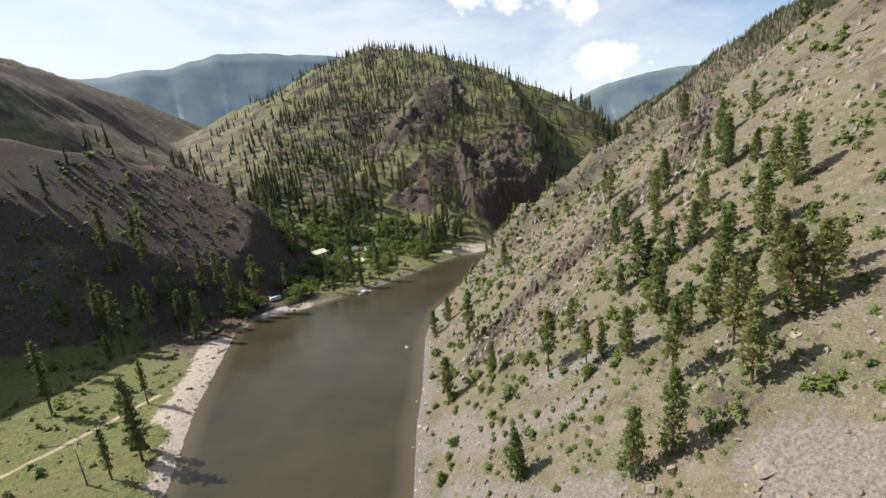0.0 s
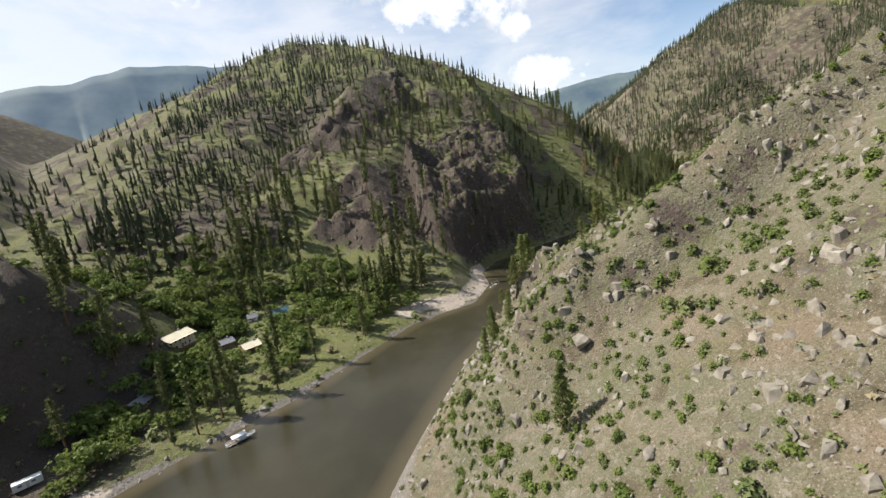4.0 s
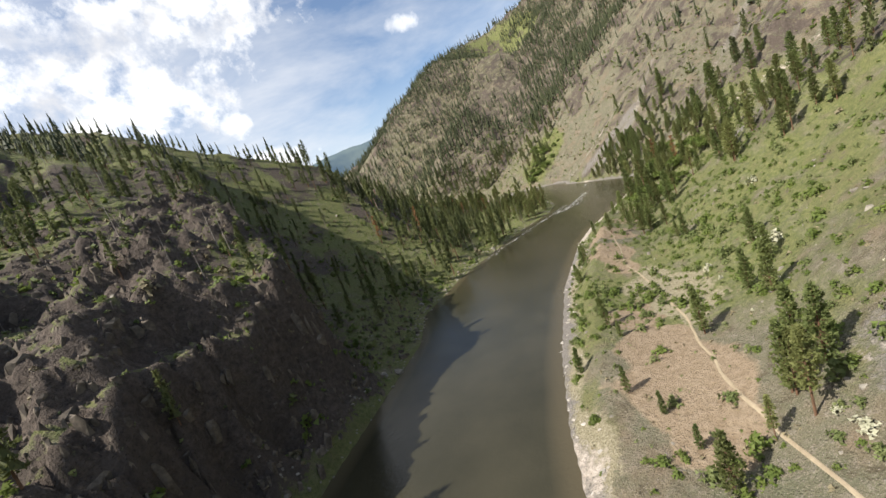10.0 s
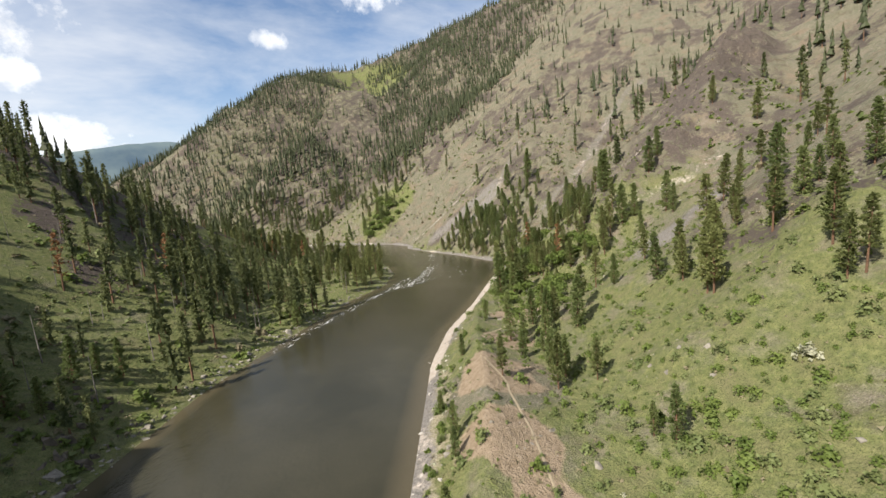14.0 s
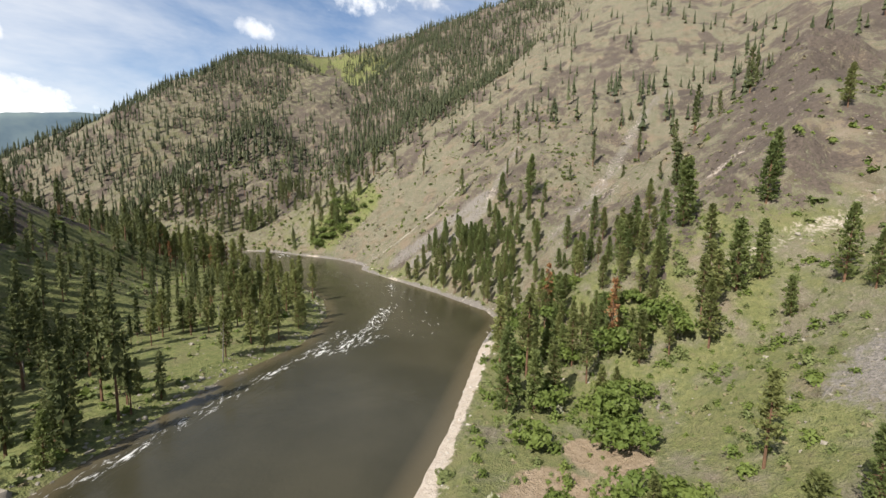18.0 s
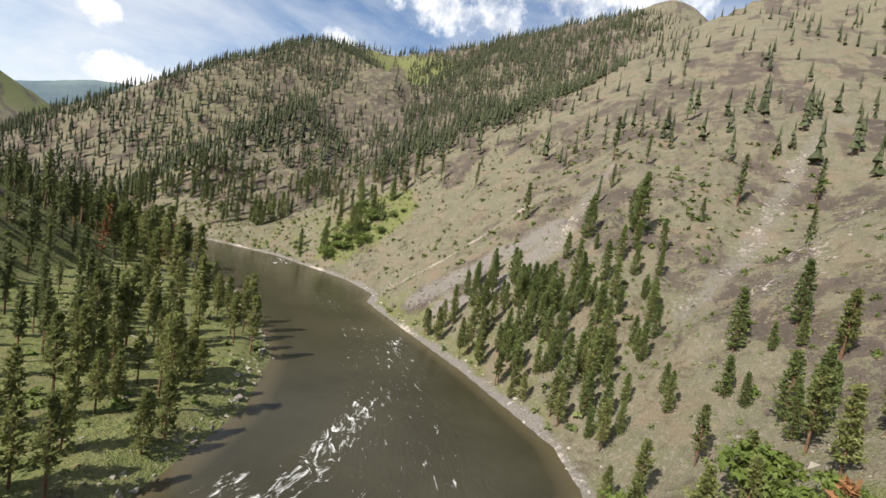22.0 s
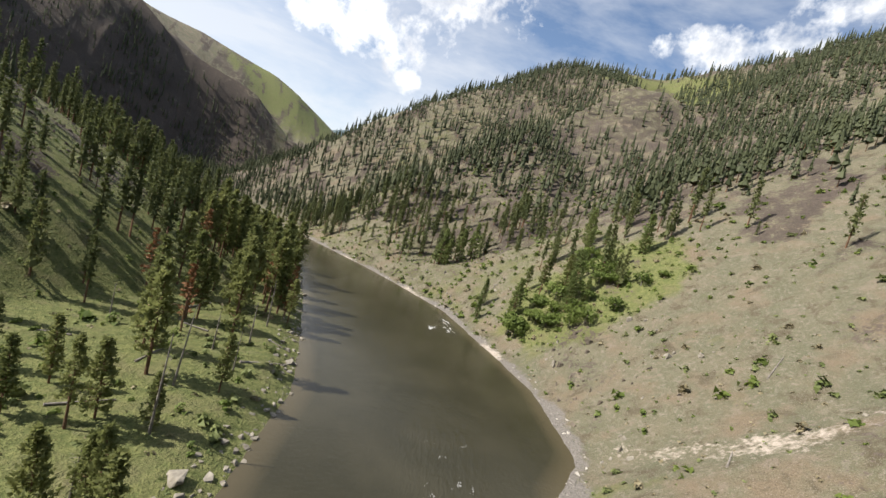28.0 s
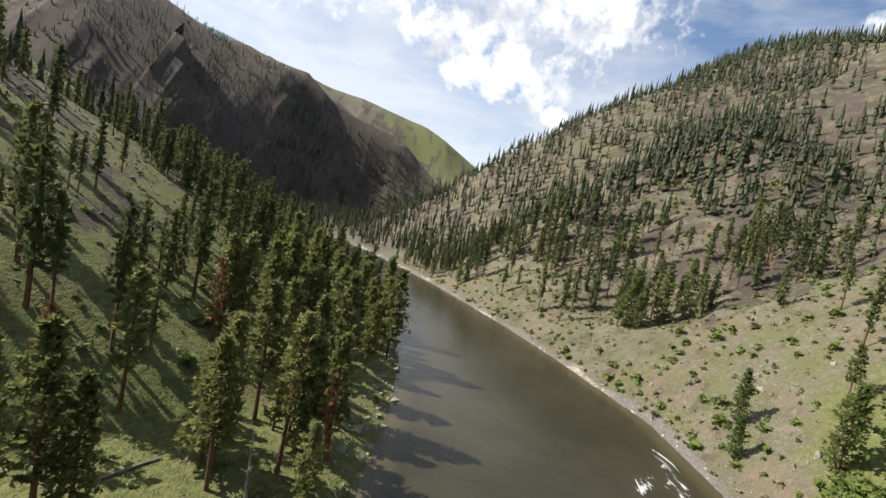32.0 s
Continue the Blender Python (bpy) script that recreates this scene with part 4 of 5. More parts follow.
fir = (grain(pines[:, 0], pines[:, 1], 26, 141) > 0.55) & (np.arange(len(pines)) < 560) & ~((pines[:, 1] > 640) & (pines[:, 0] < 600))
fir_rows, pine_rows = pines[fir][:190], pines[~fir]
single, rest = pine_rows[:295], np.concatenate([pine_rows[295:], pines[fir][190:]])
set_out(NEAR, "ponderosa_pine", "tall green ponderosa pine with a bare reddish lower trunk", "pine tree", "pines along the river", single, 1, NEEDLES, BARK)
random.seed(77)
bank_firs = [(192, 448, 0.42), (167, 445, 0.36), (159, 424, 0.3), (154, 412, 0.26), (262, 501, 0.4), (354, 532, 0.45), (309, 522, 0.4), (277, 514, 0.36), (255, 497, 0.3), (200, 455, 0.3), (186, 440, 0.28), (235, 487, 0.36), (146, 401, 0.25), (191, 415, 0.55), (174, 388, 0.75), (167, 382, 0.7), (161, 387, 0.6), (240, 413, 0.6), (205, 400, 0.65), (212, 408, 0.55), (225, 405, 0.6), (315, 500, 0.5), (330, 505, 0.6), (338, 498, 0.55), (60, 152, 0.55), (66, 158, 0.5), (74, 152, 0.6), (82, 162, 0.6), (50, 320, 0.7), (56, 330, 0.75), (62, 338, 0.6), (38, 300, 0.5), (30, 292, 0.55), (24, 280, 0.4)]
for cx, cy in ((573, 638), (585, 626), (561, 598), (543, 582), (524, 537), (494, 523), (477, 513), (457, 550), (468, 545), (454, 530), (619, 675), (611, 658), (601, 644), (615, 640), (603, 628)):
    bank_firs += [(cx + random.uniform(-9, 9), cy + random.uniform(-9, 9), random.uniform(0.45, 0.8)) for _ in range(4)]
for cx, cy in ((605, 671), (608, 653), (613, 638), (619, 623), (626, 610), (634, 598), (639, 586), (592, 663), (597, 647), (604, 634), (610, 620), (617, 608), (623, 596), (625, 585), (583, 649), (591, 636), (597, 623), (604, 611), (608, 600), (609, 590), (604, 581), (570, 650), (576, 637), (586, 626), (591, 615), (593, 604), (595, 594), (593, 585), (569, 627), (578, 617), (581, 607), (580, 597), (581, 589), (579, 582), (562, 619), (567, 610), (567, 601), (569, 593), (572, 585)):
    bank_firs.append((cx + random.uniform(-4, 4), cy + random.uniform(-4, 4), random.uniform(0.42, 0.75)))
fir_rows = np.concatenate([planted(*np.array(bank_firs).T), fir_rows[:250]])
set_out(FIRS, "fir", "dense green fir tree branched down to the ground", "fir tree", "firs along the river", fir_rows, 2, FIR_NEEDLES, BARK)
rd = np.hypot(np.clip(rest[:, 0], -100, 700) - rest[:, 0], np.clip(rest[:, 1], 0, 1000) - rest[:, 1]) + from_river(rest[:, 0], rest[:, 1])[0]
middle = rest[rd < 230]
woods("pine_woods", "open pine woods on the canyon's lower slopes", "pine woods", middle, MID, 3, SLOPE_NEEDLES)
woods("far_pine_woods", "pine woods on the higher ridges, darkened for cloud shade", "pine woods", rest[rd >= 230], FAR, 4, SHADED_NEEDLES)

# ---- brush, rocks and timber ----
def brush_share(x, y):
    d, left = from_river(x, y)
    share = np.where(left > 0.5, 0.24, 0.26)
    # The brush round (-240, 260) is thickened to help darken the shaded slope.
    for cx, cy, reach, value in ((60, 120, 120, 0.75), (55, 270, 90, 0.9), (280, 460, 110, 0.85), (430, 500, 110, 0.8), (170, 412, 40, 0.18), (290, 500, 22, 0.1), (720, 862, 60, 0.9), (700, 770, 70, 0.2), (150, 640, 160, 0.5), (260, 660, 120, 0.75), (130, 560, 100, 1.0), (-120, 400, 130, 0.5), (-160, 170, 90, 0.35), (480, 740, 150, 0.25), (690, 1000, 130, 0.75), (640, 600, 120, 0.45), (-240, 260, 120, 0.6), (800, 1100, 220, 0.6)):
        w = blob(x, y, cx, cy, reach)
        share = share * (1 - w) + value * w
    share = share * (0.2 + 1.6 * grain(x, y, 22, 111)) * (1 - 0.5 * rock_belt(x, y))
    for line, reach, _, _ in SLIDES:
        k, _, _ = along(x, y, line)
        share = share * (0.15 + 0.85 * step(k, reach * 0.7, reach * 1.2))
    for line, reach in SANDS:
        k, _, _ = along(x, y, line)
        share = share * step(k, reach, reach * 1.3)
    return np.where((d > 3) & (d < 240), share, 0)


BLANK = np.zeros((0, 3, 3))
bx, by, rng = spread(9, -260, 900, 0, 1150, 4.6)
keep = rng.random(len(bx)) < brush_share(bx, by)
bx, by = bx[keep], by[keep]
bushes = planted(bx, by, np.exp(rng.normal(-0.05, 0.45, len(bx))).clip(0.35, 2.2))
bd, bl = from_river(bx, by)
order = np.argsort(bd * np.where((bx < 125) & (bl < 0.5), 0.16, 1.0) + 90 * (bl > 0.5) + 100 * ((by < 80) | (by > 560)))
bushes = bushes[order]
BUSH = [shrub(k, t, w, 230, 4, 0.2) for k, (t, w) in enumerate(((1.9, 2.9), (1.4, 3.2), (2.4, 2.8), (1.6, 2.2)))]
THIN = [(shrub(10 + k, t, w, 13, 2, 0.85), BLANK) for k, (t, w) in enumerate(((1.8, 2.8), (1.3, 3.0), (2.2, 2.4)))]
rng = np.random.default_rng(12)
first = 0
for leaf, label, count in ((LEAVES, "rounded bright green leafy bush on the dry slope", 230), (SAGE, "grey-green rounded shrub in dry grass", 130), (BLOSSOM, "pale cream flowering bush in the grass", 26)):
    meshes = [tris_mesh("bush", t, [leaf]) for t in BUSH]
    chosen = bushes[:386][np.random.default_rng(8).permutation(386)[first : first + count]]
    first += count
    for x, y, z, k in chosen:
        k = k * 0.7 if leaf is BLOSSOM else k
        ob = tagged(new("bush", meshes[rng.integers(len(meshes))]), label, "bush", "bushes on the canyon side")
        ob.matrix_world = Matrix.LocRotScale((x, y, z), Euler((0, 0, rng.uniform(0, 6.28))), (k, k, k * rng.uniform(0.8, 1.2)))
others = bushes[386:]
pick = np.random.default_rng(13).random(len(others))
by_path = (others[:, 1] < 590) & (from_river(others[:, 0], others[:, 1])[1] < 0.5) & (from_river(others[:, 0], others[:, 1])[0] < np.where(others[:, 0] < 140, 150, 120))
THICK = [(shrub(20 + k, t, w, 62, 2, 0.33), BLANK) for k, (t, w) in enumerate(((1.8, 2.6), (1.3, 2.8), (2.2, 2.4)))]
woods("green_brush", "thick green brush on the terrace and slopes by the river", "brush", others[by_path & (pick < 0.55)], THICK, 44, LEAVES)
woods("grey_brush", "grey-green brush on the terrace by the river", "brush", others[by_path & (pick >= 0.55)], THICK, 45, SAGE)
fx, fy, rng = spread(47, 5, 112, 60, 345, 2.6)
fd, fl = from_river(fx, fy)
keep = (fd > 3) & (fl < 0.5) & (rng.random(len(fx)) < np.where(fy > 215, 1.0, 0.62) * step(grain(fx, fy, 12, 48), 0.25, 0.8))
FINE = [(shrub(24 + k, t, w, 66, 3, 0.31), BLANK) for k, (t, w) in enumerate(((1.7, 2.3), (1.2, 2.6), (1.9, 2.0)))]
near_slope = planted(fx[keep], fy[keep], np.exp(rng.normal(-0.3, 0.42, keep.sum())).clip(0.3, 1.6))
half = rng.random(len(near_slope)) < 0.6
woods("slope_brush", "soft green brush between the rocks of the dry slope", "brush", near_slope[half], FINE, 49, LEAVES)
woods("slope_sage", "grey-green brush between the rocks of the dry slope", "brush", near_slope[~half], FINE, 50, SAGE)
fx, fy, rng = spread(54, 120, 490, 370, 580, 5.0)
fd, fl = from_river(fx, fy)
keep = (fd > 3) & (fd < 95) & (fl < 0.5) & (rng.random(len(fx)) < 0.75 * step(grain(fx, fy, 30, 55), 0.35, 0.85)) & (np.hypot(fx - 168, fy - 412) > 26) & (np.hypot(fx - 290, fy - 500) > 16)
terrace = planted(fx[keep], fy[keep], np.exp(rng.normal(0.1, 0.5, keep.sum())).clip(0.4, 2.6))
half = rng.random(len(terrace))
woods("terrace_brush", "fresh green brush on the grassy terrace", "brush", terrace[half < 0.6], THICK, 56, LEAVES)
woods("terrace_sage", "grey-green brush on the grassy terrace", "brush", terrace[(half >= 0.6) & (half < 0.93)], THICK, 57, SAGE)
woods("blossom_brush", "cream flowering brush on the grassy terrace", "brush", terrace[half >= 0.93], THICK, 58, BLOSSOM)
others, pick = others[~by_path], pick[~by_path]
lush = np.clip(grain(others[:, 0], others[:, 1], 60, 121) * 1.5 - 0.1, 0, 1)
for name, label, chosen, leaf in (("brush", "green leafy brush scattered over the slopes", pick < lush * 0.75, LEAVES), ("sagebrush", "grey-green low shrubs scattered over the slopes", (pick >= lush * 0.75) & (pick < 0.88), SAGE), ("dry_brush", "dry brown brush among the grass", (pick >= lush * 0.75) & (pick >= 0.88), TWIGS)):
    woods(name, label, "brush", others[chosen], THIN, 14, leaf)

# grass clumps give the near slopes their grain
gx, gy, rng = spread(15, -230, 720, 20, 1010, 3.6)
gd, gl = from_river(gx, gy)
keep = (gd > 4) & (gd < 130) & (rng.random(len(gx)) < 0.30)
gx, gy = gx[keep], gy[keep]
clumps = planted(gx, gy, rng.uniform(0.5, 1.3, len(gx)))
TUFT = [(shrub(30 + k, 0.7, 1.5, 4, 2, 0.6), np.zeros((0, 3, 3))) for k in range(3)]
woods("grass_clumps", "clumps of dry bunch grass", "grass", clumps[::2], TUFT, 16, TWIGS)
woods("green_clumps", "clumps of green grass and weeds", "grass", clumps[1::2], TUFT, 17, SAGE)


def rocks(name, label, places, forms, seed, stone, turn=3.14, facing=0.0):
    """Stones beyond counting, in one object."""
    rng = np.random.default_rng(seed)
    pick = rng.integers(0, len(forms), len(places))
    tris = [scattered(f, places[pick == k][:, :3], facing + rng.uniform(-turn, turn, (pick == k).sum()), places[pick == k][:, 3]) for k, f in enumerate(forms) if (pick == k).any()]
    return tagged(new(name, tris_mesh(name, np.concatenate(tris), [stone])), label, "rocks", kind="stuff")


SLABS = [block(k, q) for k, q in enumerate(((0.8, 0.55, 1.5), (1.0, 0.6, 1.1), (0.7, 0.9, 1.7), (1.2, 0.7, 0.8), (0.6, 0.5, 2.1), (0.9, 0.8, 1.3), (1.1, 0.5, 1.6)))]
CLEFT = [block(40 + k, q) for k, q in enumerate(((1.0, 0.8, 2.2), (0.7, 0.6, 2.8), (1.3, 0.9, 1.8), (0.8, 0.9, 3.2), (1.5, 0.7, 2.0), (0.6, 0.7, 2.4)))]
LUMPS = [block(20 + k, (1, 0.85, 0.7)) for k in range(7)]
rx, ry, rng = spread(21, -260, 760, 130, 1030, 4.2)
belt = rock_belt(rx, ry)
keep = (rng.random(len(rx)) < belt * 0.6) & (from_river(rx, ry)[0] > 3)
crag_rocks = planted(rx[keep], ry[keep], np.where(rx[keep] < 20, 1.2, 0.9) * np.exp(rng.normal(0.05, 0.4, keep.sum())).clip(0.4, 2.4))
crag_rocks[:, 2] -= 1.1 * crag_rocks[:, 3]
rocks("crag_rocks", "broken grey-brown crags standing out of the slopes", crag_rocks, CLEFT, 22, STONE, 0.5, 0.6)
rx, ry, rng = spread(51, 630, 740, 760, 1000, 2.8)
keep = (rng.random(len(rx)) < 0.3 * step(grain(rx, ry, 12, 52), 0.45, 0.8)) & (from_river(rx, ry)[0] > 2) & (from_river(rx, ry)[0] < 60)
point_rocks = planted(rx[keep], ry[keep], np.exp(rng.normal(-0.2, 0.5, keep.sum())).clip(0.3, 2.2))
point_rocks[:, 2] -= 0.4 * point_rocks[:, 3]
rocks("point_rocks", "pale broken rocks on the tan slope above the water", point_rocks, SLABS, 53, LICHEN)
rx, ry, rng = spread(29, 0, 150, 120, 370, 2.3)
keep = (rng.random(len(rx)) < np.maximum(rock_belt(rx, ry) * 1.5 * step(grain(rx, ry, 7, 151), 0.35, 0.7), 0.85 * step(grain(rx, ry, 10, 152), 0.52, 0.8))) & (from_river(rx, ry)[0] > 3)
ribs = planted(rx[keep], ry[keep], np.exp(rng.normal(-0.15, 0.5, keep.sum())).clip(0.3, 2.0))
ribs[:, 2] -= 0.4 * ribs[:, 3]
near_rib = np.argsort(np.hypot(ribs[:, 0] - 45, (ribs[:, 1] - 240) * 0.6))
rocks("rib_rocks", "jagged rock rib running down the dry slope", ribs[near_rib[220:]], SLABS, 30, LICHEN)
block_meshes = [tris_mesh("outcrop_rock", block(70 + k, q, 22), [LICHEN]) for k, q in enumerate(((0.9, 0.7, 1.1), (1.2, 0.8, 0.8), (0.8, 0.9, 1.4), (1.3, 0.9, 0.6)))]
for x, y, z, k in ribs[near_rib[:220]]:
    ob = tagged(new("outcrop_rock", block_meshes[rng.integers(4)]), "blocky pale grey lichened rock in the dry slope", "rock", "rocks of the outcrop")
    ob.matrix_world = Matrix.LocRotScale((x, y, z), Euler((rng.normal(0, 0.2), rng.normal(0, 0.2), rng.uniform(0, 6.28))), (k, k, k))
rx, ry, rng = spread(61, -5, 118, 30, 350, 1.9)
rd, rl = from_river(rx, ry)
keep = (rl < 0.5) & (rd > 2) & (rng.random(len(rx)) < 0.9 * step(grain(rx, ry, 13, 153) + 0.3 * grain(rx, ry, 4, 154), 0.68, 1.0))
rubble = planted(rx[keep], ry[keep], np.exp(rng.normal(-0.6, 0.5, keep.sum())).clip(0.2, 1.7))
rubble[:, 2] -= 0.25 * rubble[:, 3]
rocks("slope_rubble", "pale broken rubble in patches on the dry slope", rubble, SLABS[:4] + LUMPS[:3], 62, LICHEN)
rx, ry, rng = spread(59, 0, 135, 145, 235, 2.6)
rib_off, _, _ = along(rx, ry, [(p[0], p[1]) for p in CRESTS["rib"][0]])
keep = (rng.random(len(rx)) < 0.8 * (1 - step(rib_off, 3, 8))) & (from_river(rx, ry)[0] > 3)
spine = planted(rx[keep], ry[keep], np.exp(rng.normal(0.55, 0.45, keep.sum())).clip(0.7, 3.8))
spine[:, 2] -= 1.0 * spine[:, 3]
spine_meshes = [tris_mesh("spine_rock", t, [STONE]) for t in CLEFT]
for x, y, z, k in spine:
    ob = tagged(new("spine_rock", spine_meshes[rng.integers(len(spine_meshes))]), "dark jagged upright rock of the spine down the slope", "rock", "rocks of the spine")
    ob.matrix_world = Matrix.LocRotScale((x, y, z), Euler((rng.normal(0, 0.12), rng.normal(0, 0.12), 0.3 + rng.uniform(-0.5, 0.5))), (k, k, k))
rx, ry, rng = spread(27, 0, 240, 470, 730, 3.2)
rd, rl = from_river(rx, ry)
keep = (rl > 0.5) & (rd > 2) & (rng.random(len(rx)) < np.maximum(rock_belt(rx, ry), (rd < 30) * 0.8) * 0.8)
slabs = planted(rx[keep], ry[keep], np.exp(rng.normal(0.15, 0.4, keep.sum())).clip(0.4, 2.4))
slabs[:, 2] -= 1.0 * slabs[:, 3]
rocks("cliff_slabs", "dark jointed rock slabs of the river cliff", slabs, CLEFT, 28, STONE, 0.4, 0.65)
rx, ry, rng = spread(23, -200, 720, 20, 1200, 2.4)
rd, rl = from_river(rx, ry)
keep = (rd > -1.5) & (rd < 10) & (rng.random(len(rx)) < np.where((rl > 0.5) & (ry > 560), 0.95, 0.42) * np.clip(1.2 - rd / 9, 0, 1))
stones = planted(rx[keep], ry[keep], np.exp(rng.normal(-0.75, 0.5, keep.sum())).clip(0.2, 1.9))
stones[rl[keep] > 0.5, 3] *= 1.5
rocks("shore_stones", "grey and tan stones along the waterline", stones[rl[keep] < 0.5], LUMPS, 24, PALE)
rocks("bank_boulders", "dark grey boulders along the shaded bank", stones[rl[keep] > 0.5], LUMPS, 24, LICHEN)
rx, ry, rng = spread(25, 0, 760, 20, 760, 2.6)
share = np.zeros(len(rx))
for line, reach, pale, dark in SLIDES:
    k, _, _ = along(rx, ry, line)
    share = np.maximum(share, 0.7 * dark * (1 - step(k, reach * 0.7, reach * 1.4)))
share = np.maximum(share, 0.22 * step(grain(rx, ry, 30, 131), 0.4, 0.8) * (from_river(rx, ry)[0] < 170))
keep = (rng.random(len(rx)) < share) & (from_river(rx, ry)[0] > 3)
rocks("talus", "loose talus stones on the steep slopes", planted(rx[keep], ry[keep], np.exp(rng.normal(-0.85, 0.5, keep.sum())).clip(0.2, 2.2)), LUMPS, 26, LICHEN)

# ---- leafy trees by the water and in the gulch ----
COTTON = [broadleaf(k, t, w, 140, 4, 1.05) for k, (t, w) in enumerate(((9, 8), (7.5, 8.5), (12, 8), (6, 6)))]
rng = np.random.default_rng(31)
spots = []
for cx, cy, reach, count in ((-122, 285, 22, 18), (-104, 320, 26, 24), (-80, 350, 28, 22), (-50, 385, 30, 22), (-150, 430, 55, 60), (-100, 385, 40, 40), (-60, 425, 35, 30), (-110, 450, 40, 26), (-112, 345, 26, 14), (-30, 420, 30, 12), (-185, 470, 50, 20), (-10, 402, 22, 6), (492, 562, 24, 12), (450, 525, 34, 14), (395, 508, 30, 10), (722, 862, 36, 20), (690, 868, 16, 8), (590, 708, 16, 4), (-136, 262, 10, 5), (440, 530, 30, 6)):
    for _ in range(count):
        a, r = rng.uniform(0, 6.28), reach * math.sqrt(rng.random())
        spots.append((cx + r * math.cos(a), cy + r * math.sin(a)))
spots = np.array(spots)
dry = from_river(spots[:, 0], spots[:, 1])[0] > 3
HOUSE_SPOTS = ((-118, 366), (-77, 400), (-80, 362), (-95, 368), (-93, 399), (-124, 280))
for hx, hy in HOUSE_SPOTS:
    dry &= np.hypot(spots[:, 0] - hx, spots[:, 1] - hy) > 13
spots = spots[dry]
set_out(COTTON, "leafy_tree", "rounded bright green leafy tree beside the river", "tree", "leafy trees by the water", planted(spots[:, 0], spots[:, 1], rng.uniform(0.6, 1.15, len(spots))), 32, LEAVES, SNAG)

# ---- dead trees, stumps and logs ----
REDS = [pine(60 + k, t, 2.8, 0.25, 34, 4, 3, 1.0, 7, 0.25) for k, t in enumerate((27, 24))]
reds = np.array([(520, 838), (548, 880), (556, 868), (505, 870), (446, 520), (470, 548), (520, 905), (300, 700), (250, 690)])
set_out(REDS, "dead_pine", "dead pine with rust-brown needles", "pine tree", "dead pines", planted(reds[:, 0], reds[:, 1], np.full(len(reds), 0.95)), 33, RUST, BARK)


def snag(seed, tall):
    rng = np.random.default_rng(seed)
    wood = rod((0, 0, -0.6), (rng.normal(0, 0.4), rng.normal(0, 0.4), tall), 0.36, 0.09, 7)
    for k in range(12):
        u, a = rng.uniform(0.35, 0.95), rng.uniform(0, 6.28)
        r = rng.uniform(0.5, 2.0)
        wood += rod((0, 0, tall * u), (math.cos(a) * r, math.sin(a) * r, tall * u + rng.uniform(-0.3, 0.7)), 0.06, 0.02, 3)
    return np.zeros((0, 3, 3)), np.array(wood)


bare = np.array([(536, 812), (530, 826), (541, 833), (522, 800), (395, 659), (402, 668), (470, 705), (512, 760), (548, 852), (500, 842), (350, 700), (430, 760), (-118, 112), (120, 720), (180, 720), (60, 800), (-60, 690), (-110, 620), (520, 780), (488, 730)])
set_out([snag(1, 19), snag(2, 15), snag(3, 23)], "snag", "grey standing dead pine with a few bare limbs", "dead tree", "standing snags", planted(bare[:, 0], bare[:, 1], np.random.default_rng(3).uniform(0.7, 1.1, len(bare))), 34, RUST, SNAG)


hx, hy, rng = spread(41, -300, 330, 520, 1120, 9.0)
hd, hl = from_river(hx, hy)
keep = (hl > 0.5) & (hd > 12) & (rng.random(len(hx)) < 0.17)
bare_poles = planted(hx[keep], hy[keep], rng.uniform(0.5, 0.95, keep.sum()))
POLES = [(np.zeros((0, 3, 3)), np.array(rod((0, 0, -0.5), (0.5, 0.2, t), 0.3, 0.08, 4))) for t in (16, 20, 13)]
woods("burnt_snags", "thin grey burnt trunks still standing on the hill", "dead trees", bare_poles, POLES, 42, RUST, SNAG)


def fallen_log(x, y, turn, long, thick):
    z = float(ground_z(x, y)[0])
    m = Matrix.LocRotScale((x, y, z + thick * 0.8), Euler((0, 0, turn)), None)
    tip = float(ground_z(x + math.cos(turn) * long, y + math.sin(turn) * long)[0]) - z
    ob = thing("fallen_log", m, "fallen weathered grey pine log lying on the ground", "log", "fallen logs")
    part("stem", tris_mesh("stem", np.array(rod((0, 0, 0), (long, 0, tip), thick, thick * 0.55, 9)), [SNAG]), ob)
    rng = np.random.default_rng(int(abs(x)))
    for k in range(4):
        u = rng.uniform(0.3, 0.9)
        part("limb_stub", tris_mesh("limb_stub", np.array(rod((long * u, 0, tip * u), (long * u + 0.6, rng.uniform(-1, 1), tip * u + rng.uniform(0.2, 0.9)), 0.07, 0.03, 4)), [SNAG]), ob)
    root = boulder(int(x) % 17, (0.35, 1, 1), 1) * thick * 1.7
    part("root_end", tris_mesh("root_end", root, [SNAG]), ob)


for x, y, turn, long, thick in ((538, 818, 0.3, 13, 0.42), (528, 840, 2.6, 9, 0.3), (512, 812, 1.1, 11, 0.3), (500, 790, 0.2, 12, 0.33), (470, 730, 1.8, 9, 0.3), (440, 700, 0.6, 10, 0.3), (548, 838, -0.5, 8, 0.3), (520, 860, 0.9, 12, 0.35), (20, 400, 0.9, 12, 0.35), (8, 392, 0.5, 9, 0.3), (30, 410, 1.2, 8, 0.26), (-126, 205, 1.4, 8, 0.25), (-150, 132, 0.1, 9, 0.25), (645, 735, 0.4, 9, 0.28), (690, 752, 0.2, 11, 0.28), (495, 825, 2.9, 8, 0.28)):
    fallen_log(x, y, turn, long, thick)

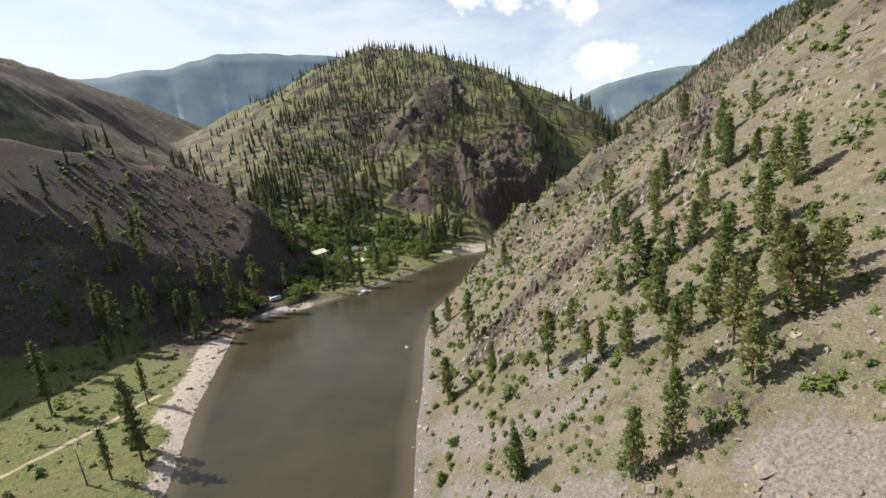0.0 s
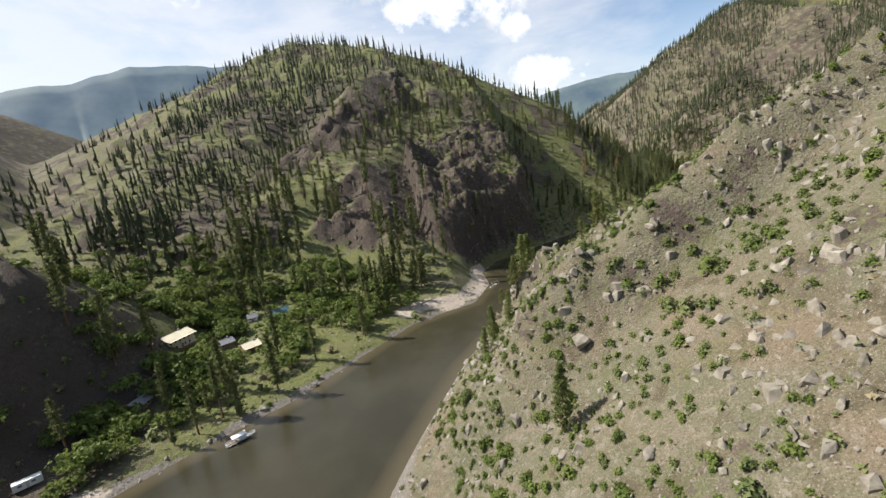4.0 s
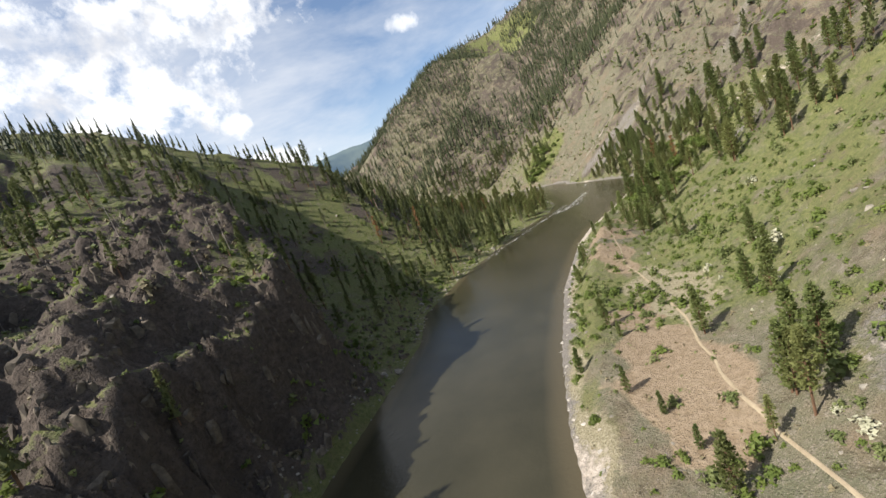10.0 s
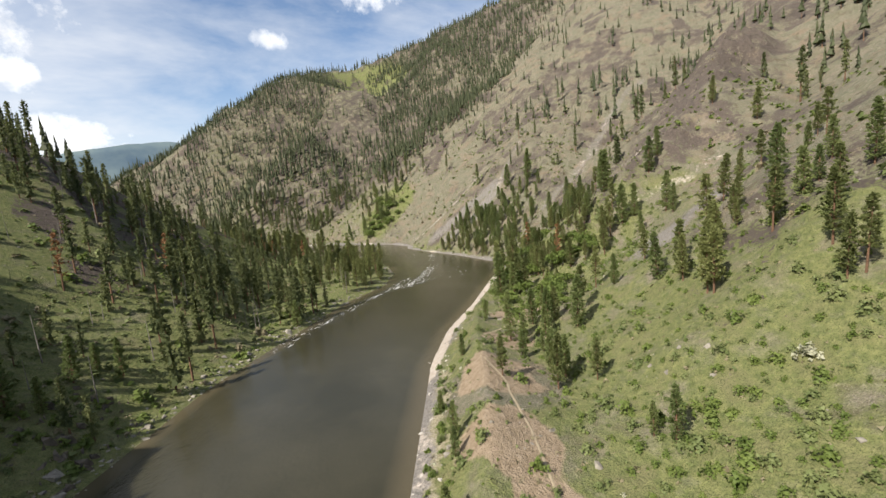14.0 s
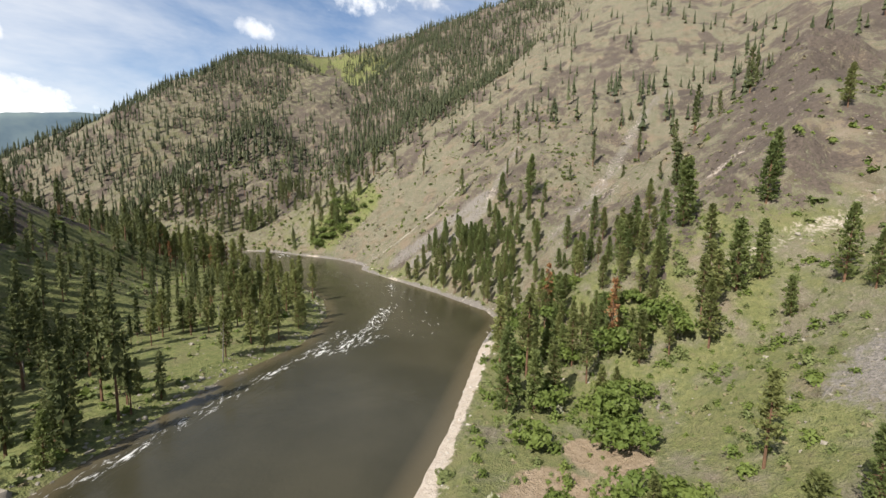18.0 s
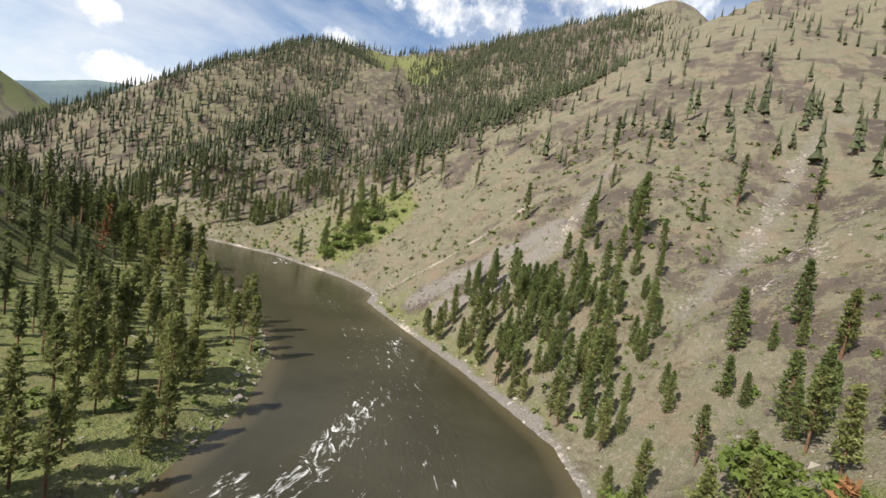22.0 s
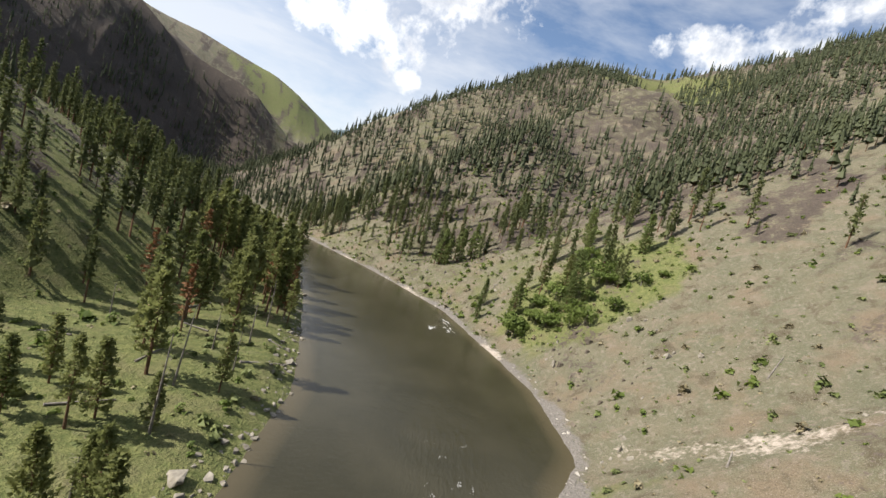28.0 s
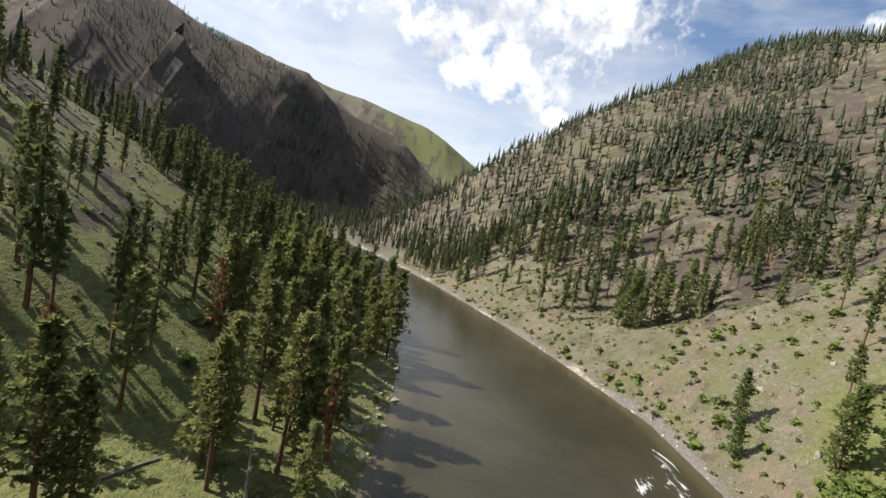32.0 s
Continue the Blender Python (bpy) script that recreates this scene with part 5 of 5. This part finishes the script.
# ---- trail along the terrace ----
def trail(name, line, wide, label):
    pts = []
    for p, q in zip(line, line[1:]):
        for k in range(8):
            pts.append((p[0] + (q[0] - p[0]) * k / 8, p[1] + (q[1] - p[1]) * k / 8))
    pts = np.array(pts)
    pts += np.stack([cloudy(pts[:, 0], pts[:, 1], 14, 2, 7), cloudy(pts[:, 0], pts[:, 1], 14, 2, 8)], -1) * 1.2
    way = np.gradient(pts, axis=0)
    side = np.stack([-way[:, 1], way[:, 0]], -1) / np.linalg.norm(way, axis=1)[:, None]
    verts, faces = [], []
    offsets = (-0.5, -0.2, 0.2, 0.5)
    for i, (p, sd) in enumerate(zip(pts, side)):
        w = wide * (0.8 + 0.4 * lattice(i, 3, 1))
        for o in offsets:
            x, y = p + sd * o * w
            verts.append((x, y, float(ground_z(x, y)[0]) + (0.10 if abs(o) < 0.3 else 0.03)))
    for i in range(len(pts) - 1):
        for j in range(3):
            a = i * 4 + j
            faces.append((a, a + 1, a + 5, a + 4))
    mesh = bpy.data.meshes.new(name)
    mesh.from_pydata(verts, [], faces)
    mesh.materials.append(DIRT)
    return tagged(new(name, mesh), label, "path", kind="structure")


trail("trail", [(112, 352), (140, 376), (163, 397), (181, 411), (208, 429), (231, 449), (251, 470), (287, 495), (300, 510), (330, 522), (352, 520), (372, 508)], 0.8, "narrow pale dirt footpath across the grassy terrace")
trail("trail", [(-170, 95), (-150, 120), (-140, 140), (-128, 168)], 2.2, "pale dirt track across the river meadow")

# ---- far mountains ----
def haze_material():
    m, n, body, out = matter("haze_painted_slope")
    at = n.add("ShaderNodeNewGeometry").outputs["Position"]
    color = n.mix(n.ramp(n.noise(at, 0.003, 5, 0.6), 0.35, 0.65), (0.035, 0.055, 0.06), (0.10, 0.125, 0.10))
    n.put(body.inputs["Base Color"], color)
    # Blue emission puts the haze of distance into the slopes themselves.
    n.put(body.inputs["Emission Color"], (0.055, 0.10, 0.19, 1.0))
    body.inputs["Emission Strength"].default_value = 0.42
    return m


HAZE = haze_material()


def mountains(name, line, reach, label):
    """A far range: its crest, and the slopes before and behind it."""
    pts = []
    for p, q in zip(line, line[1:]):
        pts += [tuple(p[i] + (q[i] - p[i]) * k / 14 for i in range(3)) for k in range(14)]
    pts = np.array(pts + [line[-1]])
    way = np.gradient(pts[:, :2], axis=0)
    side = np.stack([way[:, 1], -way[:, 0]], -1) / np.linalg.norm(way, axis=1)[:, None]
    rows = np.linspace(-1, 1, 29)
    grid = []
    for r in rows:
        xy = pts[:, :2] + side * r * reach
        z = pts[:, 2] * (1 - abs(r)) ** 1.15 - 40 * abs(r) + abs(r) * (1 - abs(r)) * 220 * cloudy(xy[:, 0], xy[:, 1], 620, 3, 9, True) + 14 * cloudy(xy[:, 0], xy[:, 1], 160, 3, 19)
        grid.append(np.column_stack([xy, z]))
    n = len(pts)
    verts = np.concatenate(grid)
    faces = [(a * n + b, a * n + b + 1, (a + 1) * n + b + 1, (a + 1) * n + b) for a in range(len(rows) - 1) for b in range(n - 1)]
    mesh = bpy.data.meshes.new(name)
    mesh.from_pydata(verts.tolist(), [], faces)
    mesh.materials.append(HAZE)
    mesh.polygons.foreach_set("use_smooth", np.ones(len(faces), bool))
    return tagged(new(name, mesh), label, "mountain", kind="structure")


mountains("backdrop", [(-3000, 2000, 600), (-2350, 2300, 610), (-1920, 2560, 640), (-1615, 2762, 700), (-1370, 2892, 786), (-1109, 3002, 790), (-732, 3115, 775), (0, 3400, 640)], 900, "distant blue-green mountain range with painted haze")
mountains("backdrop", [(700, 4380, 300), (1206, 4227, 440), (1570, 4203, 570), (1933, 4101, 632), (2300, 3953, 650), (3000, 3500, 700)], 700, "distant mountain with painted blue haze")

# ---- boulders that stand alone ----
BIG = [boulder(50 + k, (1, 0.85, 0.75), 2) for k in range(4)]
big_meshes = [tris_mesh("boulder", t, [PALE]) for t in BIG]
dark_meshes = [tris_mesh("boulder", block(80 + k, (1, 0.85, 0.75), 24), [LICHEN]) for k in range(4)]
rng = np.random.default_rng(51)
lone = [(-26, 198, 1.5, 0), (-30, 200, 0.8, 0), (121, 420, 1.6, 0), (-14, 146, 1.2, 0), (-18, 150, 0.9, 0), (263, 465, 1.3, 1), (652, 898, 1.3, 0), (648, 890, 0.9, 0), (548, 838, 1.1, 0), (552, 846, 0.9, 0), (60, 452, 1.0, 0), (98, 400, 1.4, 0)]
lone += [(rng.uniform(15, 95), rng.uniform(235, 330), rng.uniform(0.8, 2.6), 1) for _ in range(46)]
lone += [(rng.uniform(10, 80), rng.uniform(40, 210), rng.uniform(0.7, 1.8), 1) for _ in range(30)]
for x, y, k, dark in lone:
    z = float(ground_z(x, y)[0])
    ob = tagged(new("boulder", (dark_meshes if dark else big_meshes)[rng.integers(4)]), "rough grey-brown boulder bedded in the slope" if dark else "pale grey boulder lying near the water", "boulder", "boulders on the canyon side")
    ob.matrix_world = Matrix.LocRotScale((x, y, max(z, -0.5) + k * 0.15), Euler((rng.uniform(-0.4, 0.4), rng.uniform(-0.4, 0.4), rng.uniform(0, 6.28))), (k, k * rng.uniform(0.7, 1.1), k * rng.uniform(0.7, 1.2)))


# ---- houses by the side stream ----
def box(bm, x0, x1, y0, y1, z0, z1):
    v = [bm.verts.new(p) for p in ((x0, y0, z0), (x1, y0, z0), (x1, y1, z0), (x0, y1, z0), (x0, y0, z1), (x1, y0, z1), (x1, y1, z1), (x0, y1, z1))]
    for f in ((3, 2, 1, 0), (4, 5, 6, 7), (0, 1, 5, 4), (1, 2, 6, 5), (2, 3, 7, 6), (3, 0, 4, 7)):
        bm.faces.new([v[i] for i in f])


def solid(name, parent, material, *boxes, label="", turn=None):
    bm = bmesh.new()
    for b in boxes:
        box(bm, *b)
    bmesh.ops.bevel(bm, geom=bm.edges[:], offset=0.025, segments=1, affect="EDGES")
    if turn is not None:
        bmesh.ops.transform(bm, matrix=turn, verts=bm.verts[:])
    mesh = bpy.data.meshes.new(name)
    bm.to_mesh(mesh)
    bm.free()
    mesh.materials.append(material)
    return part(name, mesh, parent, label)


CREAM = rough_material("cream_siding", (0.55, 0.50, 0.38), (0.66, 0.61, 0.48), 2.0, 0.6, 0.02)
TAN_ROOF = rough_material("cream_metal_roof", (0.62, 0.57, 0.42), (0.72, 0.67, 0.52), 0.8, 0.45, 0.02)
TEAL = rough_material("teal_metal_roof", (0.03, 0.085, 0.09), (0.06, 0.13, 0.135), 0.8, 0.4, 0.02)
GREY_ROOF = rough_material("grey_shingles", (0.16, 0.165, 0.175), (0.28, 0.285, 0.30), 2.5, 0.8, 0.03)
LOGWALL = rough_material("stained_boards", (0.16, 0.09, 0.045), (0.27, 0.165, 0.09), 2.5, 0.7, 0.03)
WHITE = rough_material("white_paint", (0.70, 0.70, 0.69), (0.80, 0.80, 0.79), 1.0, 0.4, 0.01)
GLASS_DARK = rough_material("dark_window_glass", (0.02, 0.025, 0.03), (0.04, 0.045, 0.05), 1.0, 0.08, 0.0)


def house(x, y, turn, long, deep, wall, roof_h, siding, roofing, label, upper=0.0, porch=0.0):
    z = float(min(ground_z(x + a, y + b)[0] for a in (-3, 3) for b in (-3, 3)))
    ob = thing("house", pose(x, y, z, 0, 0, turn), label, "house", "houses by the side stream")
    L, D = long / 2, deep / 2
    solid("foundation", ob, GREY_ROOF, (-L - 0.1, L + 0.1, -D - 0.1, D + 0.1, -2.5, 0.5))
    t = 0.2
    solid("wall", ob, siding, (-L, L, -D, -D + t, 0.5, wall))
    solid("wall", ob, siding, (-L, L, D - t, D, 0.5, wall))
    for sx in (-1, 1):
        bm = bmesh.new()
        xs = sorted((sx * L, sx * (L - t)))
        prof = [(-D + t + 0.003, 0.5), (D - t - 0.003, 0.5), (D - t - 0.003, wall), (0, wall + roof_h - 0.12), (-D + t + 0.003, wall)]
        a = [bm.verts.new((xs[0], u, v)) for u, v in prof]
        b = [bm.verts.new((xs[1], u, v)) for u, v in prof]
        bm.faces.new(a[::-1]), bm.faces.new(b)
        for i in range(5):
            j = (i + 1) % 5
            bm.faces.new((a[i], a[j], b[j], b[i]))
        mesh = bpy.data.meshes.new("gable_wall")
        bm.to_mesh(mesh)
        bm.free()
        mesh.materials.append(siding)
        part("gable_wall", mesh, ob)
    slope, run = math.atan2(roof_h, D), math.hypot(roof_h, D) + 0.6
    for sy in (-1, 1):
        m = Matrix.Translation((0, 0, wall + roof_h)) @ Matrix.Rotation(sy * slope * -1, 4, "X")
        edge = (0, run) if sy > 0 else (-run, 0)
        panel = solid("roof_panel", ob, roofing, (-L - 0.5, L + 0.5, edge[0], edge[1], 0.0, 0.14), turn=m)
        for k in range(int(long / 1.2) + 1):
            u = -L - 0.4 + k * 1.2
            solid("seam", panel, roofing, (u, u + 0.06, edge[0] + 0.05, edge[1] - 0.05, 0.143, 0.19), turn=m)
    solid("ridge_cap", ob, roofing, (-L - 0.5, L + 0.5, -0.15, 0.15, wall + roof_h + 0.10, wall + roof_h + 0.22))
    for storey in range(2 if wall > 4.2 else 1):
        low = 1.3 + 2.7 * storey
        for u in np.arange(-L + 1.3, L - 1.0, 2.4):
            for sy in (-1, 1):
                if storey == 0 and abs(u) < 1.2 and sy < 0:
                    continue
                y0, y1 = sorted((sy * D, sy * (D + 0.05)))
                w = solid("window", ob, WHITE, (u - 0.6, u + 0.6, y0, y1, low, low + 1.3))
                y2, y3 = sorted((sy * (D + 0.052), sy * (D + 0.066)))
                solid("pane", w, GLASS_DARK, (u - 0.5, u + 0.5, y2, y3, low + 0.1, low + 1.2))
    door = solid("door", ob, LOGWALL, (-0.5, 0.5, -D - 0.05, -D, 0.5, 2.55))
    solid("door_handle", door, GLASS_DARK, (0.34, 0.42, -D - 0.11, -D - 0.055, 1.48, 1.56))
    if porch:
        solid("deck", ob, LOGWALL, (-L, L, -D - porch, -D - 0.06, 0.2, 0.42))
        solid("porch_roof", ob, roofing, (-L - 0.3, L + 0.3, -D - porch - 0.3, -D - 0.01, wall - 0.35, wall - 0.22))
        for u in np.linspace(-L + 0.2, L - 0.2, 4):
            solid("porch_post", ob, LOGWALL, (u - 0.08, u + 0.08, -D - porch + 0.05, -D - porch + 0.21, 0.42, wall - 0.36))
    solid("chimney", ob, GREY_ROOF, (L * 0.4, L * 0.4 + 0.7, 0.3, 1.0, wall, wall + roof_h + 1.0))
    return ob


house(-118, 366, 62, 14, 9, 6.2, 1.6, CREAM, TAN_ROOF, "two-storey cream house with a pale metal roof among trees", porch=2.2)
house(-77, 402, 25, 11, 8, 4.0, 2.2, WHITE, TEAL, "white house with a teal metal roof near the river", porch=2.0)
house(-82, 363, 40, 8, 6, 2.9, 1.3, LOGWALL, TAN_ROOF, "small board cabin with a pale roof beside the lawn", porch=1.6)
house(-97, 371, 40, 7, 6, 2.9, 1.5, LOGWALL, GREY_ROOF, "brown board shed with a grey shingle roof")
house(-93, 404, 15, 5, 4.5, 2.7, 1.7, WHITE, GREY_ROOF, "small white outbuilding with a grey gable roof")
house(-112, 318, 75, 8, 6, 2.9, 1.6, LOGWALL, GREY_ROOF, "weathered cabin with a grey roof under leafy trees")


def camper(x, y, turn, long):
    z = float(ground_z(x, y)[0])
    ob = thing("camper_trailer", pose(x, y, z, 0, 0, turn), "white camper trailer parked under trees by the beach", "trailer", "parked trailers")
    L = long / 2
    body = solid("body", ob, WHITE, (-L, L, -1.2, 1.2, 0.55, 2.9))
    for u in (-L * 0.5, L * 0.4):
        w = solid("window", body, GREY_ROOF, (u - 0.5, u + 0.5, -1.26, -1.2, 1.6, 2.3))
    solid("door", ob, CREAM, (-0.35, 0.35, -1.25, -1.2, 0.7, 2.6))
    for sy in (-1, 1):
        for u in (-0.5, 0.4):
            bm = bmesh.new()
            bmesh.ops.create_cone(bm, cap_ends=True, segments=14, radius1=0.36, radius2=0.36, depth=0.25, matrix=pose(u, sy * 1.05, 0.36, 90, 0, 0))
            mesh = bpy.data.meshes.new("wheel")
            bm.to_mesh(mesh)
            bm.free()
            mesh.materials.append(GLASS_DARK)
            part("wheel", mesh, ob)
    solid("hitch", ob, GREY_ROOF, (L, L + 1.1, -0.08, 0.08, 0.45, 0.58))


camper(-124, 280, 40, 7.0)
camper(-130, 271, 55, 5.0)


def jet_boat(x, y, turn):
    ob = thing("jet_boat", pose(x, y, 0.12, 0, 0, turn), "white aluminium jet boat moored at the river bank", "boat")
    bm = bmesh.new()
    rows = []
    for u in np.linspace(-5, 5, 13):
        k = max(0.0, (u - 1.0) / 4.0)
        half, keel, rim = 1.45 * (1 - k**2.2) + 0.02, -0.3 + 0.5 * k**2, 0.75 + 0.4 * k**1.5
        rows.append([bm.verts.new((u, s * half * w, h)) for s, w, h in ((-1, 1, rim), (-1, 0.8, 0.1 + 0.4 * k), (0, 0, keel), (1, 0.8, 0.1 + 0.4 * k), (1, 1, rim))])
    for a, b in zip(rows, rows[1:]):
        for i in range(4):
            bm.faces.new((a[i], a[i + 1], b[i + 1], b[i]))
    bm.faces.new(rows[0][::-1])
    bmesh.ops.solidify(bm, geom=bm.faces[:], thickness=0.06)
    mesh = bpy.data.meshes.new("hull")
    bm.to_mesh(mesh)
    bm.free()
    mesh.materials.append(WHITE)
    part("hull", mesh, ob)
    solid("deck", ob, GREY_ROOF, (-4.8, 1.5, -1.15, 1.15, 0.22, 0.3))
    cabin = solid("cabin", ob, WHITE, (-0.8, 1.6, -1.1, 1.1, 0.3, 2.0))
    solid("windscreen", cabin, GLASS_DARK, (1.62, 1.68, -0.95, 0.95, 1.2, 1.85))
    solid("canopy", ob, WHITE, (-3.0, 1.9, -1.25, 1.25, 2.02, 2.12))
    for k in range(3):
        solid("seat", ob, LOGWALL, (-4.2 + 1.1 * k, -3.7 + 1.1 * k, -0.9, 0.9, 0.3, 0.75))
    for sy in (-1, 1):
        solid("canopy_post", ob, GREY_ROOF, (-2.9, -2.83, sy * 1.1 - 0.035, sy * 1.1 + 0.035, 0.3, 2.02))


jet_boat(-63.5, 290, 38)
